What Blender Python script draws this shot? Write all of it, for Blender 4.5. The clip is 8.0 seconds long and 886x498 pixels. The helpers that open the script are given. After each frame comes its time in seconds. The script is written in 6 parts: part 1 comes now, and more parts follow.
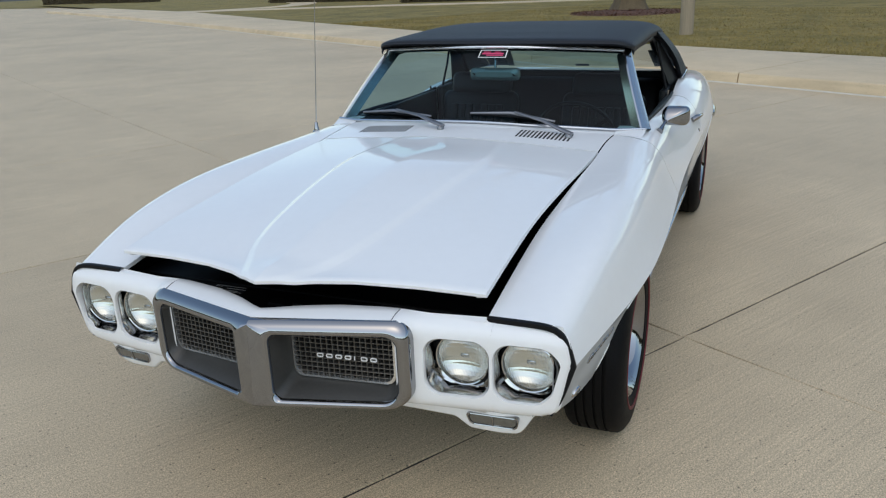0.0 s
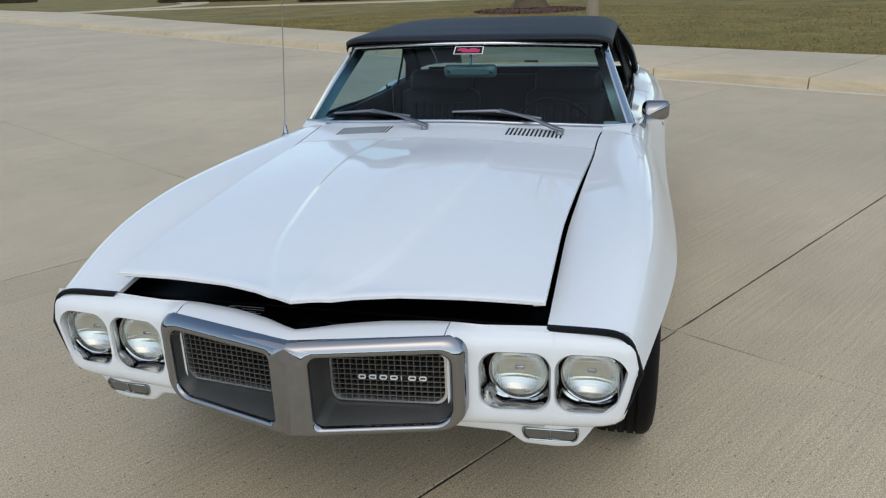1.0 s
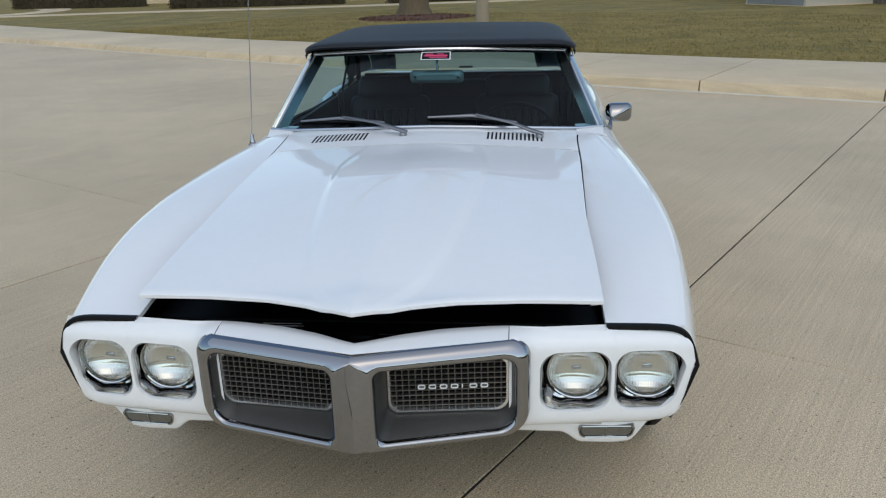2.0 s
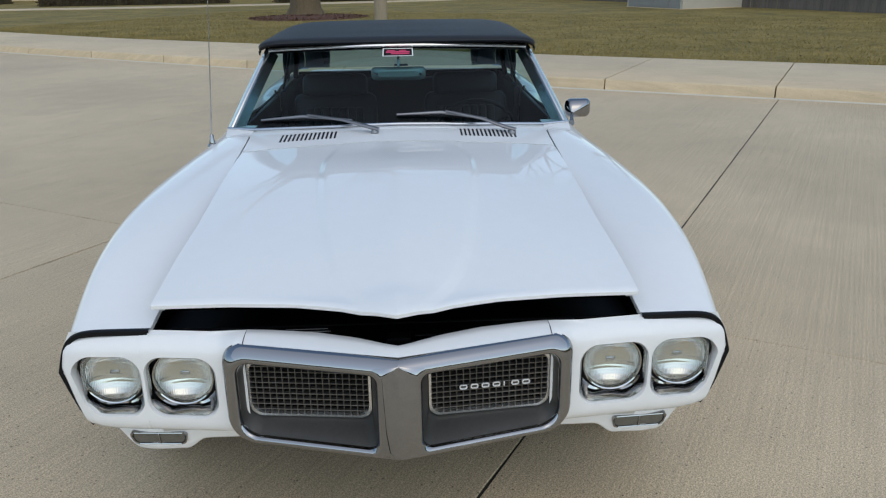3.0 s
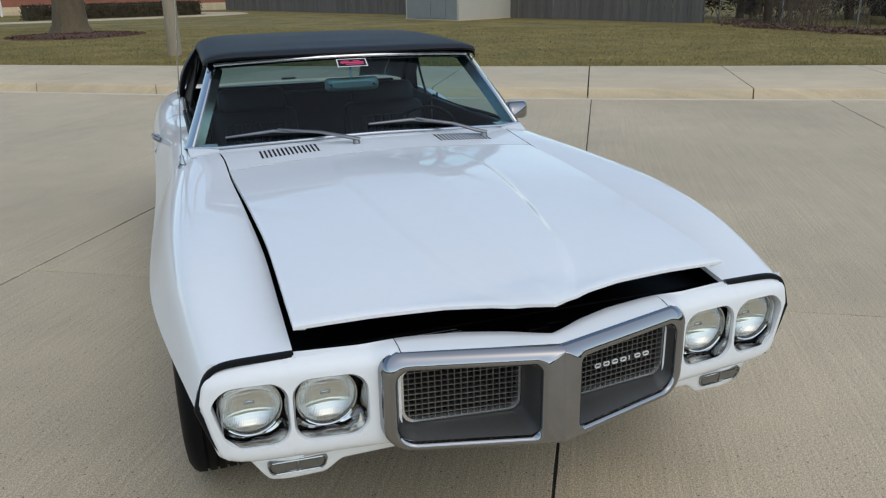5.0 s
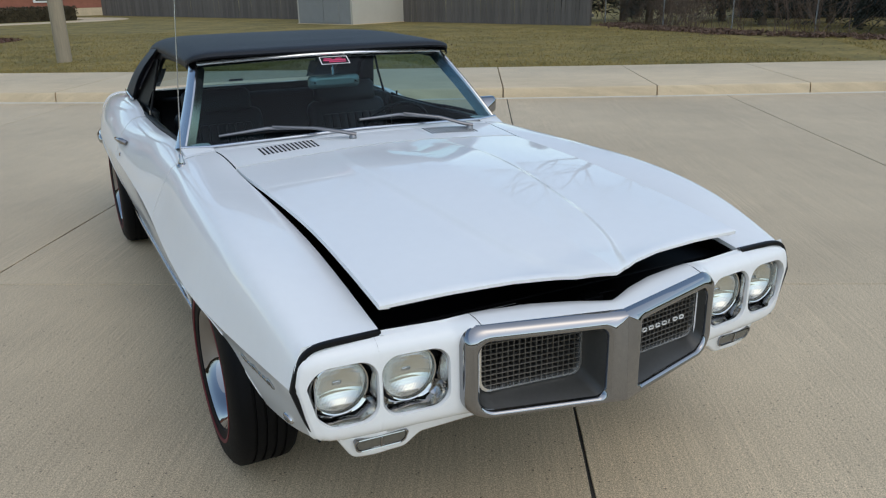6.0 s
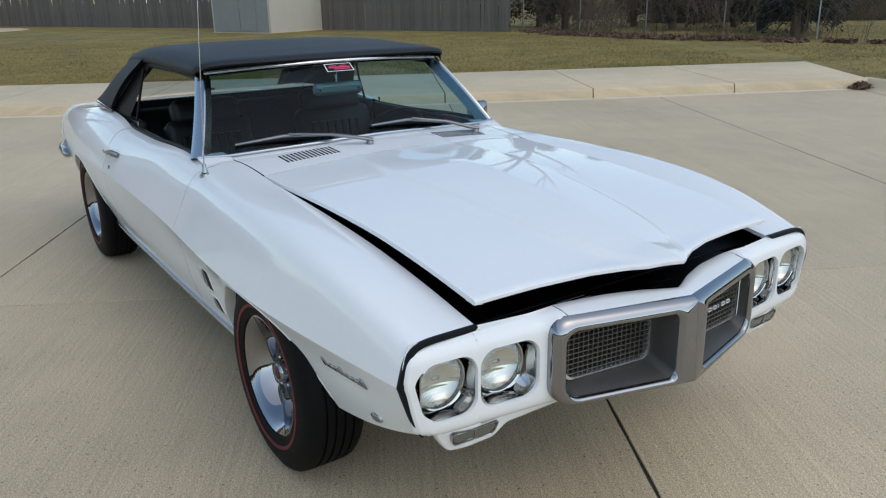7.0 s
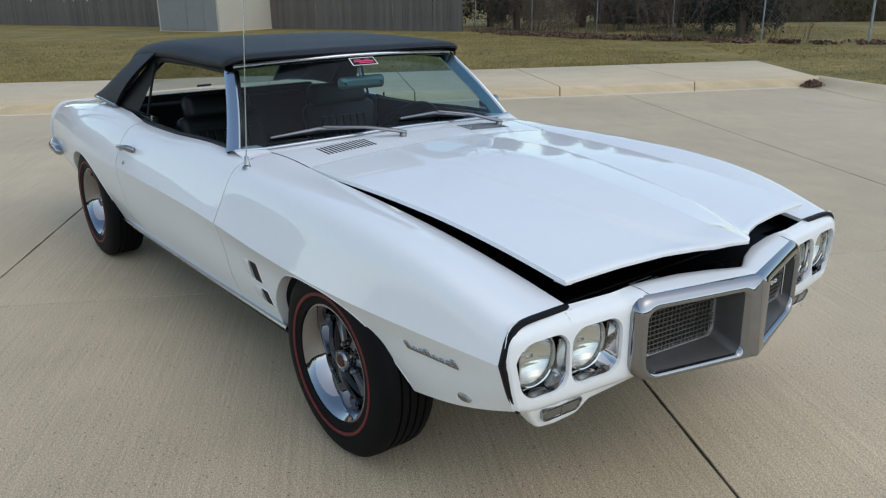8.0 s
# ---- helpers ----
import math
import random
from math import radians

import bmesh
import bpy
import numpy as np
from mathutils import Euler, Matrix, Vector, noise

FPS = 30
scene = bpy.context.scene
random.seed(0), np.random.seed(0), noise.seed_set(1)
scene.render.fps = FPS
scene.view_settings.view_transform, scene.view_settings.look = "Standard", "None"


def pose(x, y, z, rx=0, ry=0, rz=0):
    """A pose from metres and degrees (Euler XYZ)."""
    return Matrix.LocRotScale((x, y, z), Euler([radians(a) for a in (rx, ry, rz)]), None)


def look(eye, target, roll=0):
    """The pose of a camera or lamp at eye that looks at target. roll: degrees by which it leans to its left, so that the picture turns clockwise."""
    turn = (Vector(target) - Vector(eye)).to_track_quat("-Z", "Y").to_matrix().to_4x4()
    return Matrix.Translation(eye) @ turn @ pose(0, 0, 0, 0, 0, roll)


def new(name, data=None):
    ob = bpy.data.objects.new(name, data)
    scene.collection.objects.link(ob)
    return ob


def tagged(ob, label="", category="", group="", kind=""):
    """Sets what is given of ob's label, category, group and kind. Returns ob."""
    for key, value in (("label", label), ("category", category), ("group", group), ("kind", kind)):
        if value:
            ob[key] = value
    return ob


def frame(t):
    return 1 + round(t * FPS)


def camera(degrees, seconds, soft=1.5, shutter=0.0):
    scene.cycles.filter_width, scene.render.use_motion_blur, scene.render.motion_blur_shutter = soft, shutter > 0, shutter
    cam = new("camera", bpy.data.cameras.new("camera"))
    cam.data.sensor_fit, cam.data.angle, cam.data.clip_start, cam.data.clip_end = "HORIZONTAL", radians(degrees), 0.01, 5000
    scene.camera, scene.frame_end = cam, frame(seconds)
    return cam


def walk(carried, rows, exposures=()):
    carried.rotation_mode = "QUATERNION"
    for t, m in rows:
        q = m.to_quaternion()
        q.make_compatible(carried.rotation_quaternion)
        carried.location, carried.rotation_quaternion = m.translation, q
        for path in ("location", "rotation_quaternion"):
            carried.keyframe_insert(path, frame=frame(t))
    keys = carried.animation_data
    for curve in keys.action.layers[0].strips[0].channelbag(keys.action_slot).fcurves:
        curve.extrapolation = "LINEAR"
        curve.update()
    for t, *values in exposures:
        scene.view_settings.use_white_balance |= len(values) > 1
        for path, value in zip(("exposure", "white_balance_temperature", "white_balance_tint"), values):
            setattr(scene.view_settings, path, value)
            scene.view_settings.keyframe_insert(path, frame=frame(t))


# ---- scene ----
cam = camera(59.6, 8.0, soft=1.2)
METRES, EYE, TILT, LEAN, TURN = 3.378, 1.533, 0.0, 0.0, 22.8
ROWS = [
    (0.0, 0.0, 0.0, 0.0, -0.69, -19.37, 1.97),
    (0.5, -0.0546, 0.0295, -0.0018, -4.04, -19.71, 2.16),
    (1.0, -0.1063, 0.0469, -0.0031, -8.23, -19.67, 1.95),
    (1.5, -0.1772, 0.0545, 0.0001, -13.01, -19.45, 1.86),
    (3.0, -0.3216, 0.1274, -0.0068, -25.44, -19.54, 0.74),
    (3.5, -0.3921, 0.1385, -0.0026, -30.16, -19.48, 0.8),
    (4.0, -0.4416, 0.1606, -0.0057, -33.61, -19.43, 0.72),
    (4.5, -0.4846, 0.2068, -0.0057, -37.67, -19.11, 0.89),
    (6.0, -0.6573, 0.3161, -0.0135, -50.53, -18.66, 0.94),
    (6.5, -0.6916, 0.3678, -0.0119, -53.61, -18.55, 1.08),
    (7.0, -0.7495, 0.4056, -0.0114, -57.0, -18.28, 1.18),
    (7.5, -0.8039, 0.4388, -0.0131, -59.31, -18.35, 1.0),
    (8.0, -0.825, 0.4898, -0.016, -61.09, -18.33, 0.75),
]
walk(cam, [(t, pose(1.208, -2.484, EYE, TILT, LEAN, TURN) @ pose(METRES * x, METRES * y, METRES * z, 90 + pitch, roll, yaw)) for t, x, y, z, yaw, pitch, roll in ROWS], [(0.0, 0.56, 7200, 5.0), (4.0, 0.52, 7200, 5.0), (8.0, 0.63, 7100, 4.7)])

# ---------------------------------------------------------------- light
world = bpy.data.worlds.new("sky")
scene.world = world
world.use_nodes = True
wn = world.node_tree
sky = wn.nodes.new("ShaderNodeTexSky")
sky.sky_type, sky.sun_disc = "NISHITA", False
SUN_EL, SUN_AZ = 52.0, 168.0   # height, and turn from north (+y) towards east (+x)
sky.sun_elevation, sky.sun_rotation = radians(SUN_EL), radians(SUN_AZ)
sky.air_density, sky.dust_density, sky.ozone_density = 1.0, 0.8, 1.4
wn.links.new(sky.outputs[0], wn.nodes["Background"].inputs[0])
wn.nodes["Background"].inputs[1].default_value = 0.15
sun = new("sun", bpy.data.lights.new("sun", "SUN"))
sun.data.energy, sun.data.angle, sun.data.color = 0.5, radians(120), (1.0, 0.93, 0.83)
az, el = radians(SUN_AZ), radians(SUN_EL)
sun.matrix_world = look((math.sin(az) * math.cos(el) * 50, math.cos(az) * math.cos(el) * 50, math.sin(el) * 50), (0, 0, 0))


# ---------------------------------------------------------------- materials
def material(name, color, rough=0.5, metal=0.0, var=0.0, scale=8.0, bump=0.0, bscale=60.0, coat=0.0, rvar=0.0, stretch=(1, 1, 1), spec=0.5, color2=None, rand=0.0):
    """A principled material with two scales of variation in colour and roughness, and fine relief."""
    m = bpy.data.materials.new(name)
    m.use_nodes = True
    nt = m.node_tree
    b = nt.nodes["Principled BSDF"]
    b.inputs["Base Color"].default_value = (*color, 1)
    b.inputs["Roughness"].default_value = rough
    b.inputs["Metallic"].default_value = metal
    b.inputs["Specular IOR Level"].default_value = spec
    b.inputs["Coat Weight"].default_value = coat
    b.inputs["Coat Roughness"].default_value = 0.012
    tc = nt.nodes.new("ShaderNodeTexCoord")
    mp = nt.nodes.new("ShaderNodeMapping")
    mp.inputs["Scale"].default_value = stretch
    nt.links.new(tc.outputs["Object"], mp.inputs[0])

    def noise_tex(sc, det=6.0, ro=0.6):
        n = nt.nodes.new("ShaderNodeTexNoise")
        n.inputs["Scale"].default_value, n.inputs["Detail"].default_value, n.inputs["Roughness"].default_value = sc, det, ro
        nt.links.new(mp.outputs[0], n.inputs["Vector"])
        return n

    if var or color2:
        big, fine = noise_tex(scale), noise_tex(scale * 9)
        mix = nt.nodes.new("ShaderNodeMath")
        mix.operation = "MULTIPLY_ADD"
        nt.links.new(fine.outputs[0], mix.inputs[0])
        mix.inputs[1].default_value = 0.5
        half = nt.nodes.new("ShaderNodeMath")
        half.operation = "MULTIPLY"
        nt.links.new(big.outputs[0], half.inputs[0])
        half.inputs[1].default_value = 0.5
        nt.links.new(half.outputs[0], mix.inputs[2])
        fac = mix.outputs[0]
        if rand:
            info = nt.nodes.new("ShaderNodeObjectInfo")
            add = nt.nodes.new("ShaderNodeMath")
            add.operation = "MULTIPLY_ADD"
            nt.links.new(info.outputs["Random"], add.inputs[0])
            add.inputs[1].default_value = rand
            nt.links.new(fac, add.inputs[2])
            fac = add.outputs[0]
        ramp = nt.nodes.new("ShaderNodeValToRGB")
        lo = tuple(c * (1 - var) for c in color)
        hi = color2 or tuple(min(1, c * (1 + var)) for c in color)
        ramp.color_ramp.elements[0].position, ramp.color_ramp.elements[1].position = 0.32, 0.68
        ramp.color_ramp.elements[0].color, ramp.color_ramp.elements[1].color = (*lo, 1), (*hi, 1)
        nt.links.new(fac, ramp.inputs[0])
        nt.links.new(ramp.outputs[0], b.inputs["Base Color"])
    if rvar:
        rn = noise_tex(scale * 2)
        mr = nt.nodes.new("ShaderNodeMapRange")
        mr.inputs["To Min"].default_value, mr.inputs["To Max"].default_value = max(0.0, rough - rvar), min(1, rough + rvar)
        nt.links.new(rn.outputs[0], mr.inputs[0])
        nt.links.new(mr.outputs[0], b.inputs["Roughness"])
    if bump:
        bn = noise_tex(bscale, 4.0)
        bp = nt.nodes.new("ShaderNodeBump")
        bp.inputs["Strength"].default_value, bp.inputs["Distance"].default_value = 1.0, bump
        nt.links.new(bn.outputs[0], bp.inputs["Height"])
        nt.links.new(bp.outputs[0], b.inputs["Normal"])
    return m


def pane_glass(name, tint, f0=0.04):
    """A thin pane: clear with a tint, and a reflection that grows towards grazing angles."""
    m = bpy.data.materials.new(name)
    m.use_nodes = True
    nt = m.node_tree
    nt.nodes.remove(nt.nodes["Principled BSDF"])
    tr, gl, lw, mx = (nt.nodes.new("ShaderNode" + n) for n in ("BsdfTransparent", "BsdfGlossy", "LayerWeight", "MixShader"))
    tr.inputs[0].default_value = (*tint, 1)
    gl.inputs["Roughness"].default_value = 0.02
    lw.inputs["Blend"].default_value = 0.5
    power, grow = nt.nodes.new("ShaderNodeMath"), nt.nodes.new("ShaderNodeMath")
    power.operation, grow.operation = "POWER", "MULTIPLY_ADD"
    power.inputs[1].default_value = 5.0
    grow.inputs[1].default_value, grow.inputs[2].default_value = 1 - f0, f0
    nt.links.new(lw.outputs["Facing"], power.inputs[0])
    nt.links.new(power.outputs[0], grow.inputs[0])
    nt.links.new(grow.outputs[0], mx.inputs[0])
    nt.links.new(tr.outputs[0], mx.inputs[1])
    nt.links.new(gl.outputs[0], mx.inputs[2])
    nt.links.new(mx.outputs[0], nt.nodes["Material Output"].inputs[0])
    return m


def fluted(name):
    """A silvered headlamp bowl as seen through its pressed flutes and blocks."""
    m = bpy.data.materials.new(name)
    m.use_nodes = True
    nt = m.node_tree
    b = nt.nodes["Principled BSDF"]
    b.inputs["Base Color"].default_value = (0.72, 0.72, 0.69, 1)
    b.inputs["Metallic"].default_value, b.inputs["Roughness"].default_value = 0.85, 0.15
    tc = nt.nodes.new("ShaderNodeTexCoord")
    height = None
    for axis, scale, weight in (("X", 80.0, 0.07), ("Z", 26.0, 0.10)):
        wv = nt.nodes.new("ShaderNodeTexWave")
        wv.bands_direction = axis
        wv.inputs["Scale"].default_value, wv.inputs["Distortion"].default_value, wv.inputs["Detail"].default_value = scale, 0.6, 1.0
        nt.links.new(tc.outputs["Object"], wv.inputs[0])
        ad = nt.nodes.new("ShaderNodeMath")
        ad.operation = "MULTIPLY_ADD"
        nt.links.new(wv.outputs["Fac"], ad.inputs[0])
        ad.inputs[1].default_value, ad.inputs[2].default_value = weight, 0.0
        if height:
            nt.links.new(height, ad.inputs[2])
        height = ad.outputs[0]
    bp = nt.nodes.new("ShaderNodeBump")
    bp.inputs["Distance"].default_value, bp.inputs["Strength"].default_value = 0.0040, 0.7
    nt.links.new(height, bp.inputs["Height"])
    nt.links.new(bp.outputs[0], b.inputs["Normal"])
    return m


def concrete(name, color, streak_turn, streaks=0.35, coarse=1.0):
    """Broomed concrete: pores, soft stains, and fine streaks along one direction."""
    m = bpy.data.materials.new(name)
    m.use_nodes = True
    nt = m.node_tree
    b = nt.nodes["Principled BSDF"]
    geo = nt.nodes.new("ShaderNodeNewGeometry")
    rot = nt.nodes.new("ShaderNodeMapping")
    rot.inputs["Rotation"].default_value = (0, 0, radians(streak_turn))
    nt.links.new(geo.outputs["Position"], rot.inputs[0])

    def tex(sc, det, stretch=None):
        n = nt.nodes.new("ShaderNodeTexNoise")
        n.inputs["Scale"].default_value, n.inputs["Detail"].default_value = sc, det
        src = rot.outputs[0]
        if stretch:
            mp = nt.nodes.new("ShaderNodeMapping")
            mp.inputs["Scale"].default_value = stretch
            nt.links.new(src, mp.inputs[0])
            src = mp.outputs[0]
        nt.links.new(src, n.inputs["Vector"])
        return n.outputs[0]

    def scaled(src, lo, hi, a=0.3, z=0.7):
        r = nt.nodes.new("ShaderNodeMapRange")
        r.inputs["From Min"].default_value, r.inputs["From Max"].default_value = a, z
        r.inputs["To Min"].default_value, r.inputs["To Max"].default_value = lo, hi
        nt.links.new(src, r.inputs[0])
        return r.outputs[0]

    def times(a, c):
        n = nt.nodes.new("ShaderNodeMath")
        n.operation = "MULTIPLY"
        nt.links.new(a, n.inputs[0])
        nt.links.new(c, n.inputs[1])
        return n.outputs[0]

    info = nt.nodes.new("ShaderNodeObjectInfo")
    stains = scaled(tex(0.45, 5.0), 0.89, 1.10)
    blots = scaled(tex(3.2, 8.0), 0.95, 1.05)
    grain = scaled(tex(210.0, 4.0), 1 - 0.50 * coarse, 1 + 0.48 * coarse)
    lines = tex(1.0, 3.0, (0.9, 85.0, 1.0))
    mid = scaled(tex(85.0, 3.0), 1 - 0.14 * coarse, 1 + 0.13 * coarse)
    broom = scaled(lines, 1 - streaks * 0.5, 1 + streaks * 0.5)
    slab = scaled(info.outputs["Random"], 0.95, 1.05, 0, 1)
    vor = nt.nodes.new("ShaderNodeTexVoronoi")
    vor.inputs["Scale"].default_value = 27.0
    nt.links.new(rot.outputs[0], vor.inputs["Vector"])
    pits = scaled(vor.outputs["Distance"], 0.25, 1.0, 0.06, 0.12)
    val = times(times(times(stains, blots), times(grain, broom)), times(times(slab, mid), pits))
    mixc = nt.nodes.new("ShaderNodeVectorMath")
    mixc.operation = "SCALE"
    mixc.inputs[0].default_value = color
    nt.links.new(val, mixc.inputs["Scale"])
    nt.links.new(mixc.outputs[0], b.inputs["Base Color"])
    b.inputs["Roughness"].default_value = 0.68
    b.inputs["Specular IOR Level"].default_value = 0.5
    bp = nt.nodes.new("ShaderNodeBump")
    bp.inputs["Strength"].default_value, bp.inputs["Distance"].default_value = 0.8, 0.0004 * coarse
    h = nt.nodes.new("ShaderNodeMath")
    h.operation = "ADD"
    nt.links.new(lines, h.inputs[0])
    nt.links.new(grain, h.inputs[1])
    nt.links.new(h.outputs[0], bp.inputs["Height"])
    nt.links.new(bp.outputs[0], b.inputs["Normal"])
    return m


PAINT = material("white_paint", (0.83, 0.83, 0.82), 0.55, coat=0.8, var=0.015, scale=3, spec=0.15)
CHROME = material("chrome", (0.32, 0.325, 0.34), 0.02, 1.0, rvar=0.015, scale=14, bump=0.00004, bscale=30)
BRIGHT = material("bright_trim", (0.78, 0.78, 0.77), 0.22, 0.9, rvar=0.05, scale=30)
LAMP_CHROME = material("lamp_chrome", (0.50, 0.50, 0.50), 0.08, 1.0, rvar=0.04, scale=20)
STEEL = material("stainless_trim", (0.47, 0.49, 0.52), 0.2, 1.0, rvar=0.06, scale=20)
ARGENT = material("argent_paint", (0.066, 0.064, 0.060), 0.42, 0.3, var=0.12, scale=12)
SPOKE = material("dark_argent", (0.02, 0.02, 0.021), 0.45, 0.4, var=0.15, scale=20)
SPOKES = material("spoke_grey", (0.20, 0.203, 0.21), 0.28, 0.7, var=0.15, scale=20)
RUBBER = material("tyre_rubber", (0.005, 0.005, 0.0055), 0.6, var=0.3, scale=14, bump=0.0006, bscale=120, rvar=0.1, spec=0.12)
REDLINE = material("red_rubber", (0.13, 0.009, 0.013), 0.6, var=0.3, scale=12)
BLACK = material("black_seal", (0.005, 0.005, 0.006), 0.5, var=0.2, scale=30, spec=0.2)
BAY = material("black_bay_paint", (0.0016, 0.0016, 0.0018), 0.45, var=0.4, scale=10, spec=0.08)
UNDER = material("undercoat", (0.012, 0.012, 0.012), 0.9, var=0.3, scale=10, bump=0.002, bscale=50)
CANVAS = material("black_vinyl_top", (0.010, 0.0115, 0.015), 0.55, var=0.25, scale=10, bump=0.0012, bscale=420, spec=0.4)
VINYL = material("black_vinyl", (0.0028, 0.0033, 0.0035), 0.42, var=0.25, scale=12, bump=0.00025, bscale=200, spec=0.25)
DASH = material("black_dash_vinyl", (0.0035, 0.0035, 0.004), 0.75, var=0.25, scale=12, spec=0.1)
CARPET = material("black_carpet", (0.012, 0.012, 0.013), 0.95, var=0.3, scale=30)
GLASS = pane_glass("tinted_glass", (0.36, 0.54, 0.59), 0.022)
CLEAR = pane_glass("clear_plastic", (0.60, 0.64, 0.62))
LENS = pane_glass("headlamp_glass", (0.95, 0.96, 0.94), 0.045)
BOWL = fluted("silvered_bowl")
SIGNAL = material("clear_signal_lens", (0.11, 0.105, 0.09), 0.12, coat=0.6, var=0.2, scale=60, bump=0.001, bscale=160)
SHELL = material("mirror_back", (0.25, 0.31, 0.30), 0.25, 0.6, var=0.1, scale=20)
WIPER = material("grey_wiper_metal", (0.24, 0.24, 0.25), 0.35, 0.8, var=0.1, scale=30)
MIRROR = material("mirror_glass", (0.85, 0.88, 0.88), 0.01, 1.0)
LETTER = material("white_letters", (0.78, 0.78, 0.76), 0.3)
PINK = material("pink_print", (0.62, 0.05, 0.14), 0.5)
RED = material("red_enamel", (0.05, 0.006, 0.008), 0.35)
PAPER = material("label_print", (0.5, 0.51, 0.51), 0.6)
CEMENT = concrete("lot_concrete", (0.56, 0.437, 0.285), -60.0, 0.19)
WALKWAY = concrete("walk_concrete", (0.63, 0.492, 0.318), 30.0, 0.2, 0.35)
JOINT = material("joint_filler", (0.035, 0.032, 0.028), 0.9, var=0.4, scale=14)
GRASS = material("lawn_grass", (0.125, 0.118, 0.021), 0.9, var=0.4, scale=0.7, color2=(0.37, 0.265, 0.078), bump=0.02, bscale=45, stretch=(1, 1, 1))
BLADE = material("grass_blades", (0.145, 0.138, 0.026), 0.8, var=0.4, scale=0.9, color2=(0.44, 0.31, 0.10))
MULCH = material("mulch", (0.105, 0.046, 0.026), 0.95, var=0.5, scale=6, bump=0.02, bscale=40)
LEAVES = material("leaf_litter", (0.07, 0.038, 0.026), 0.9, var=0.5, scale=5, color2=(0.25, 0.15, 0.10))
BARK = material("bark", (0.12, 0.088, 0.05), 0.95, var=0.35, scale=5, bump=0.02, bscale=20, stretch=(1, 1, 0.25))
TWIG = material("twig", (0.12, 0.08, 0.056), 0.9, var=0.4, scale=4)
POLE = material("pole_wood", (0.30, 0.245, 0.17), 0.85, var=0.2, scale=5, bump=0.004, bscale=30, stretch=(1, 1, 0.08))
FENCE = material("weathered_board", (0.115, 0.10, 0.088), 0.9, var=0.3, scale=4, bump=0.003, bscale=30, stretch=(1, 1, 0.07), rand=0.25)
SHED = material("beige_siding", (0.52, 0.48, 0.40), 0.7, var=0.06, scale=2)
SHEDDOOR = material("grey_door_paint", (0.25, 0.25, 0.24), 0.6, var=0.08, scale=3)
BRICK = material("brick_wall", (0.27, 0.10, 0.065), 0.85, var=0.25, scale=3, rand=0.2)
HEDGE = material("hedge_leaf", (0.030, 0.028, 0.012), 0.8, var=0.4, scale=4, color2=(0.085, 0.06, 0.026))
NEEDLE = material("conifer_needles", (0.006, 0.010, 0.005), 0.8, var=0.4, scale=4)
GALV = material("galvanised", (0.35, 0.36, 0.37), 0.5, 0.8, var=0.15, scale=8)
WHITE = material("white_trim", (0.75, 0.74, 0.72), 0.6, var=0.05, scale=3)


# ---------------------------------------------------------------- mesh helpers
def part(name, bm, mat, parent=None, label="", smooth=40.0):
    """Links a bmesh (or a mesh) as one mesh object under a thing or a part."""
    if isinstance(bm, bmesh.types.BMesh):
        me = bpy.data.meshes.new(name)
        bmesh.ops.recalc_face_normals(bm, faces=bm.faces)
        bm.to_mesh(me)
        bm.free()
    else:
        me = bm
    if not me.materials:
        me.materials.append(mat)
    if smooth:
        me.polygons.foreach_set("use_smooth", [True] * len(me.polygons))
        me.set_sharp_from_angle(angle=radians(smooth))
    ob = new(name, me)
    ob.parent = parent
    if label:
        ob["label"] = label
    return ob


def thing(name, m, label, category, group="", kind=""):
    ob = new(name)
    ob.empty_display_size = 0.1
    ob.matrix_world = m
    return tagged(ob, label, category, group, kind)


def grid(rows, closed=False, ring=False, bm=None):
    """Quads over rows of points. closed: each row is a loop. ring: the last row joins the first."""
    bm = bm or bmesh.new()
    vs = [[bm.verts.new(p) for p in r] for r in rows]
    n = len(vs[0])
    for i in range(len(vs) if ring else len(vs) - 1):
        a, b = vs[i], vs[(i + 1) % len(vs)]
        for j in range(n if closed else n - 1):
            k = (j + 1) % n
            bm.faces.new((a[j], a[k], b[k], b[j]))
    return bm


def cap(bm, pts):
    bm.faces.new([bm.verts.new(p) for p in pts])


def box(x0, x1, y0, y1, z0, z1, bevel=0.0, seg=2, bm=None):
    own = bmesh.new()
    bmesh.ops.create_cube(own, size=1.0)
    for v in own.verts:
        v.co = Vector((x0 + (v.co.x + 0.5) * (x1 - x0), y0 + (v.co.y + 0.5) * (y1 - y0), z0 + (v.co.z + 0.5) * (z1 - z0)))
    if bevel:
        bmesh.ops.bevel(own, geom=list(own.edges), offset=bevel, segments=seg, profile=0.5, affect="EDGES")
    if bm is None:
        return own
    me = bpy.data.meshes.new("tmp")
    own.to_mesh(me)
    own.free()
    bm.from_mesh(me)
    bpy.data.meshes.remove(me)
    return bm


def moved(bm, m):
    bmesh.ops.transform(bm, matrix=m, verts=bm.verts)
    return bm


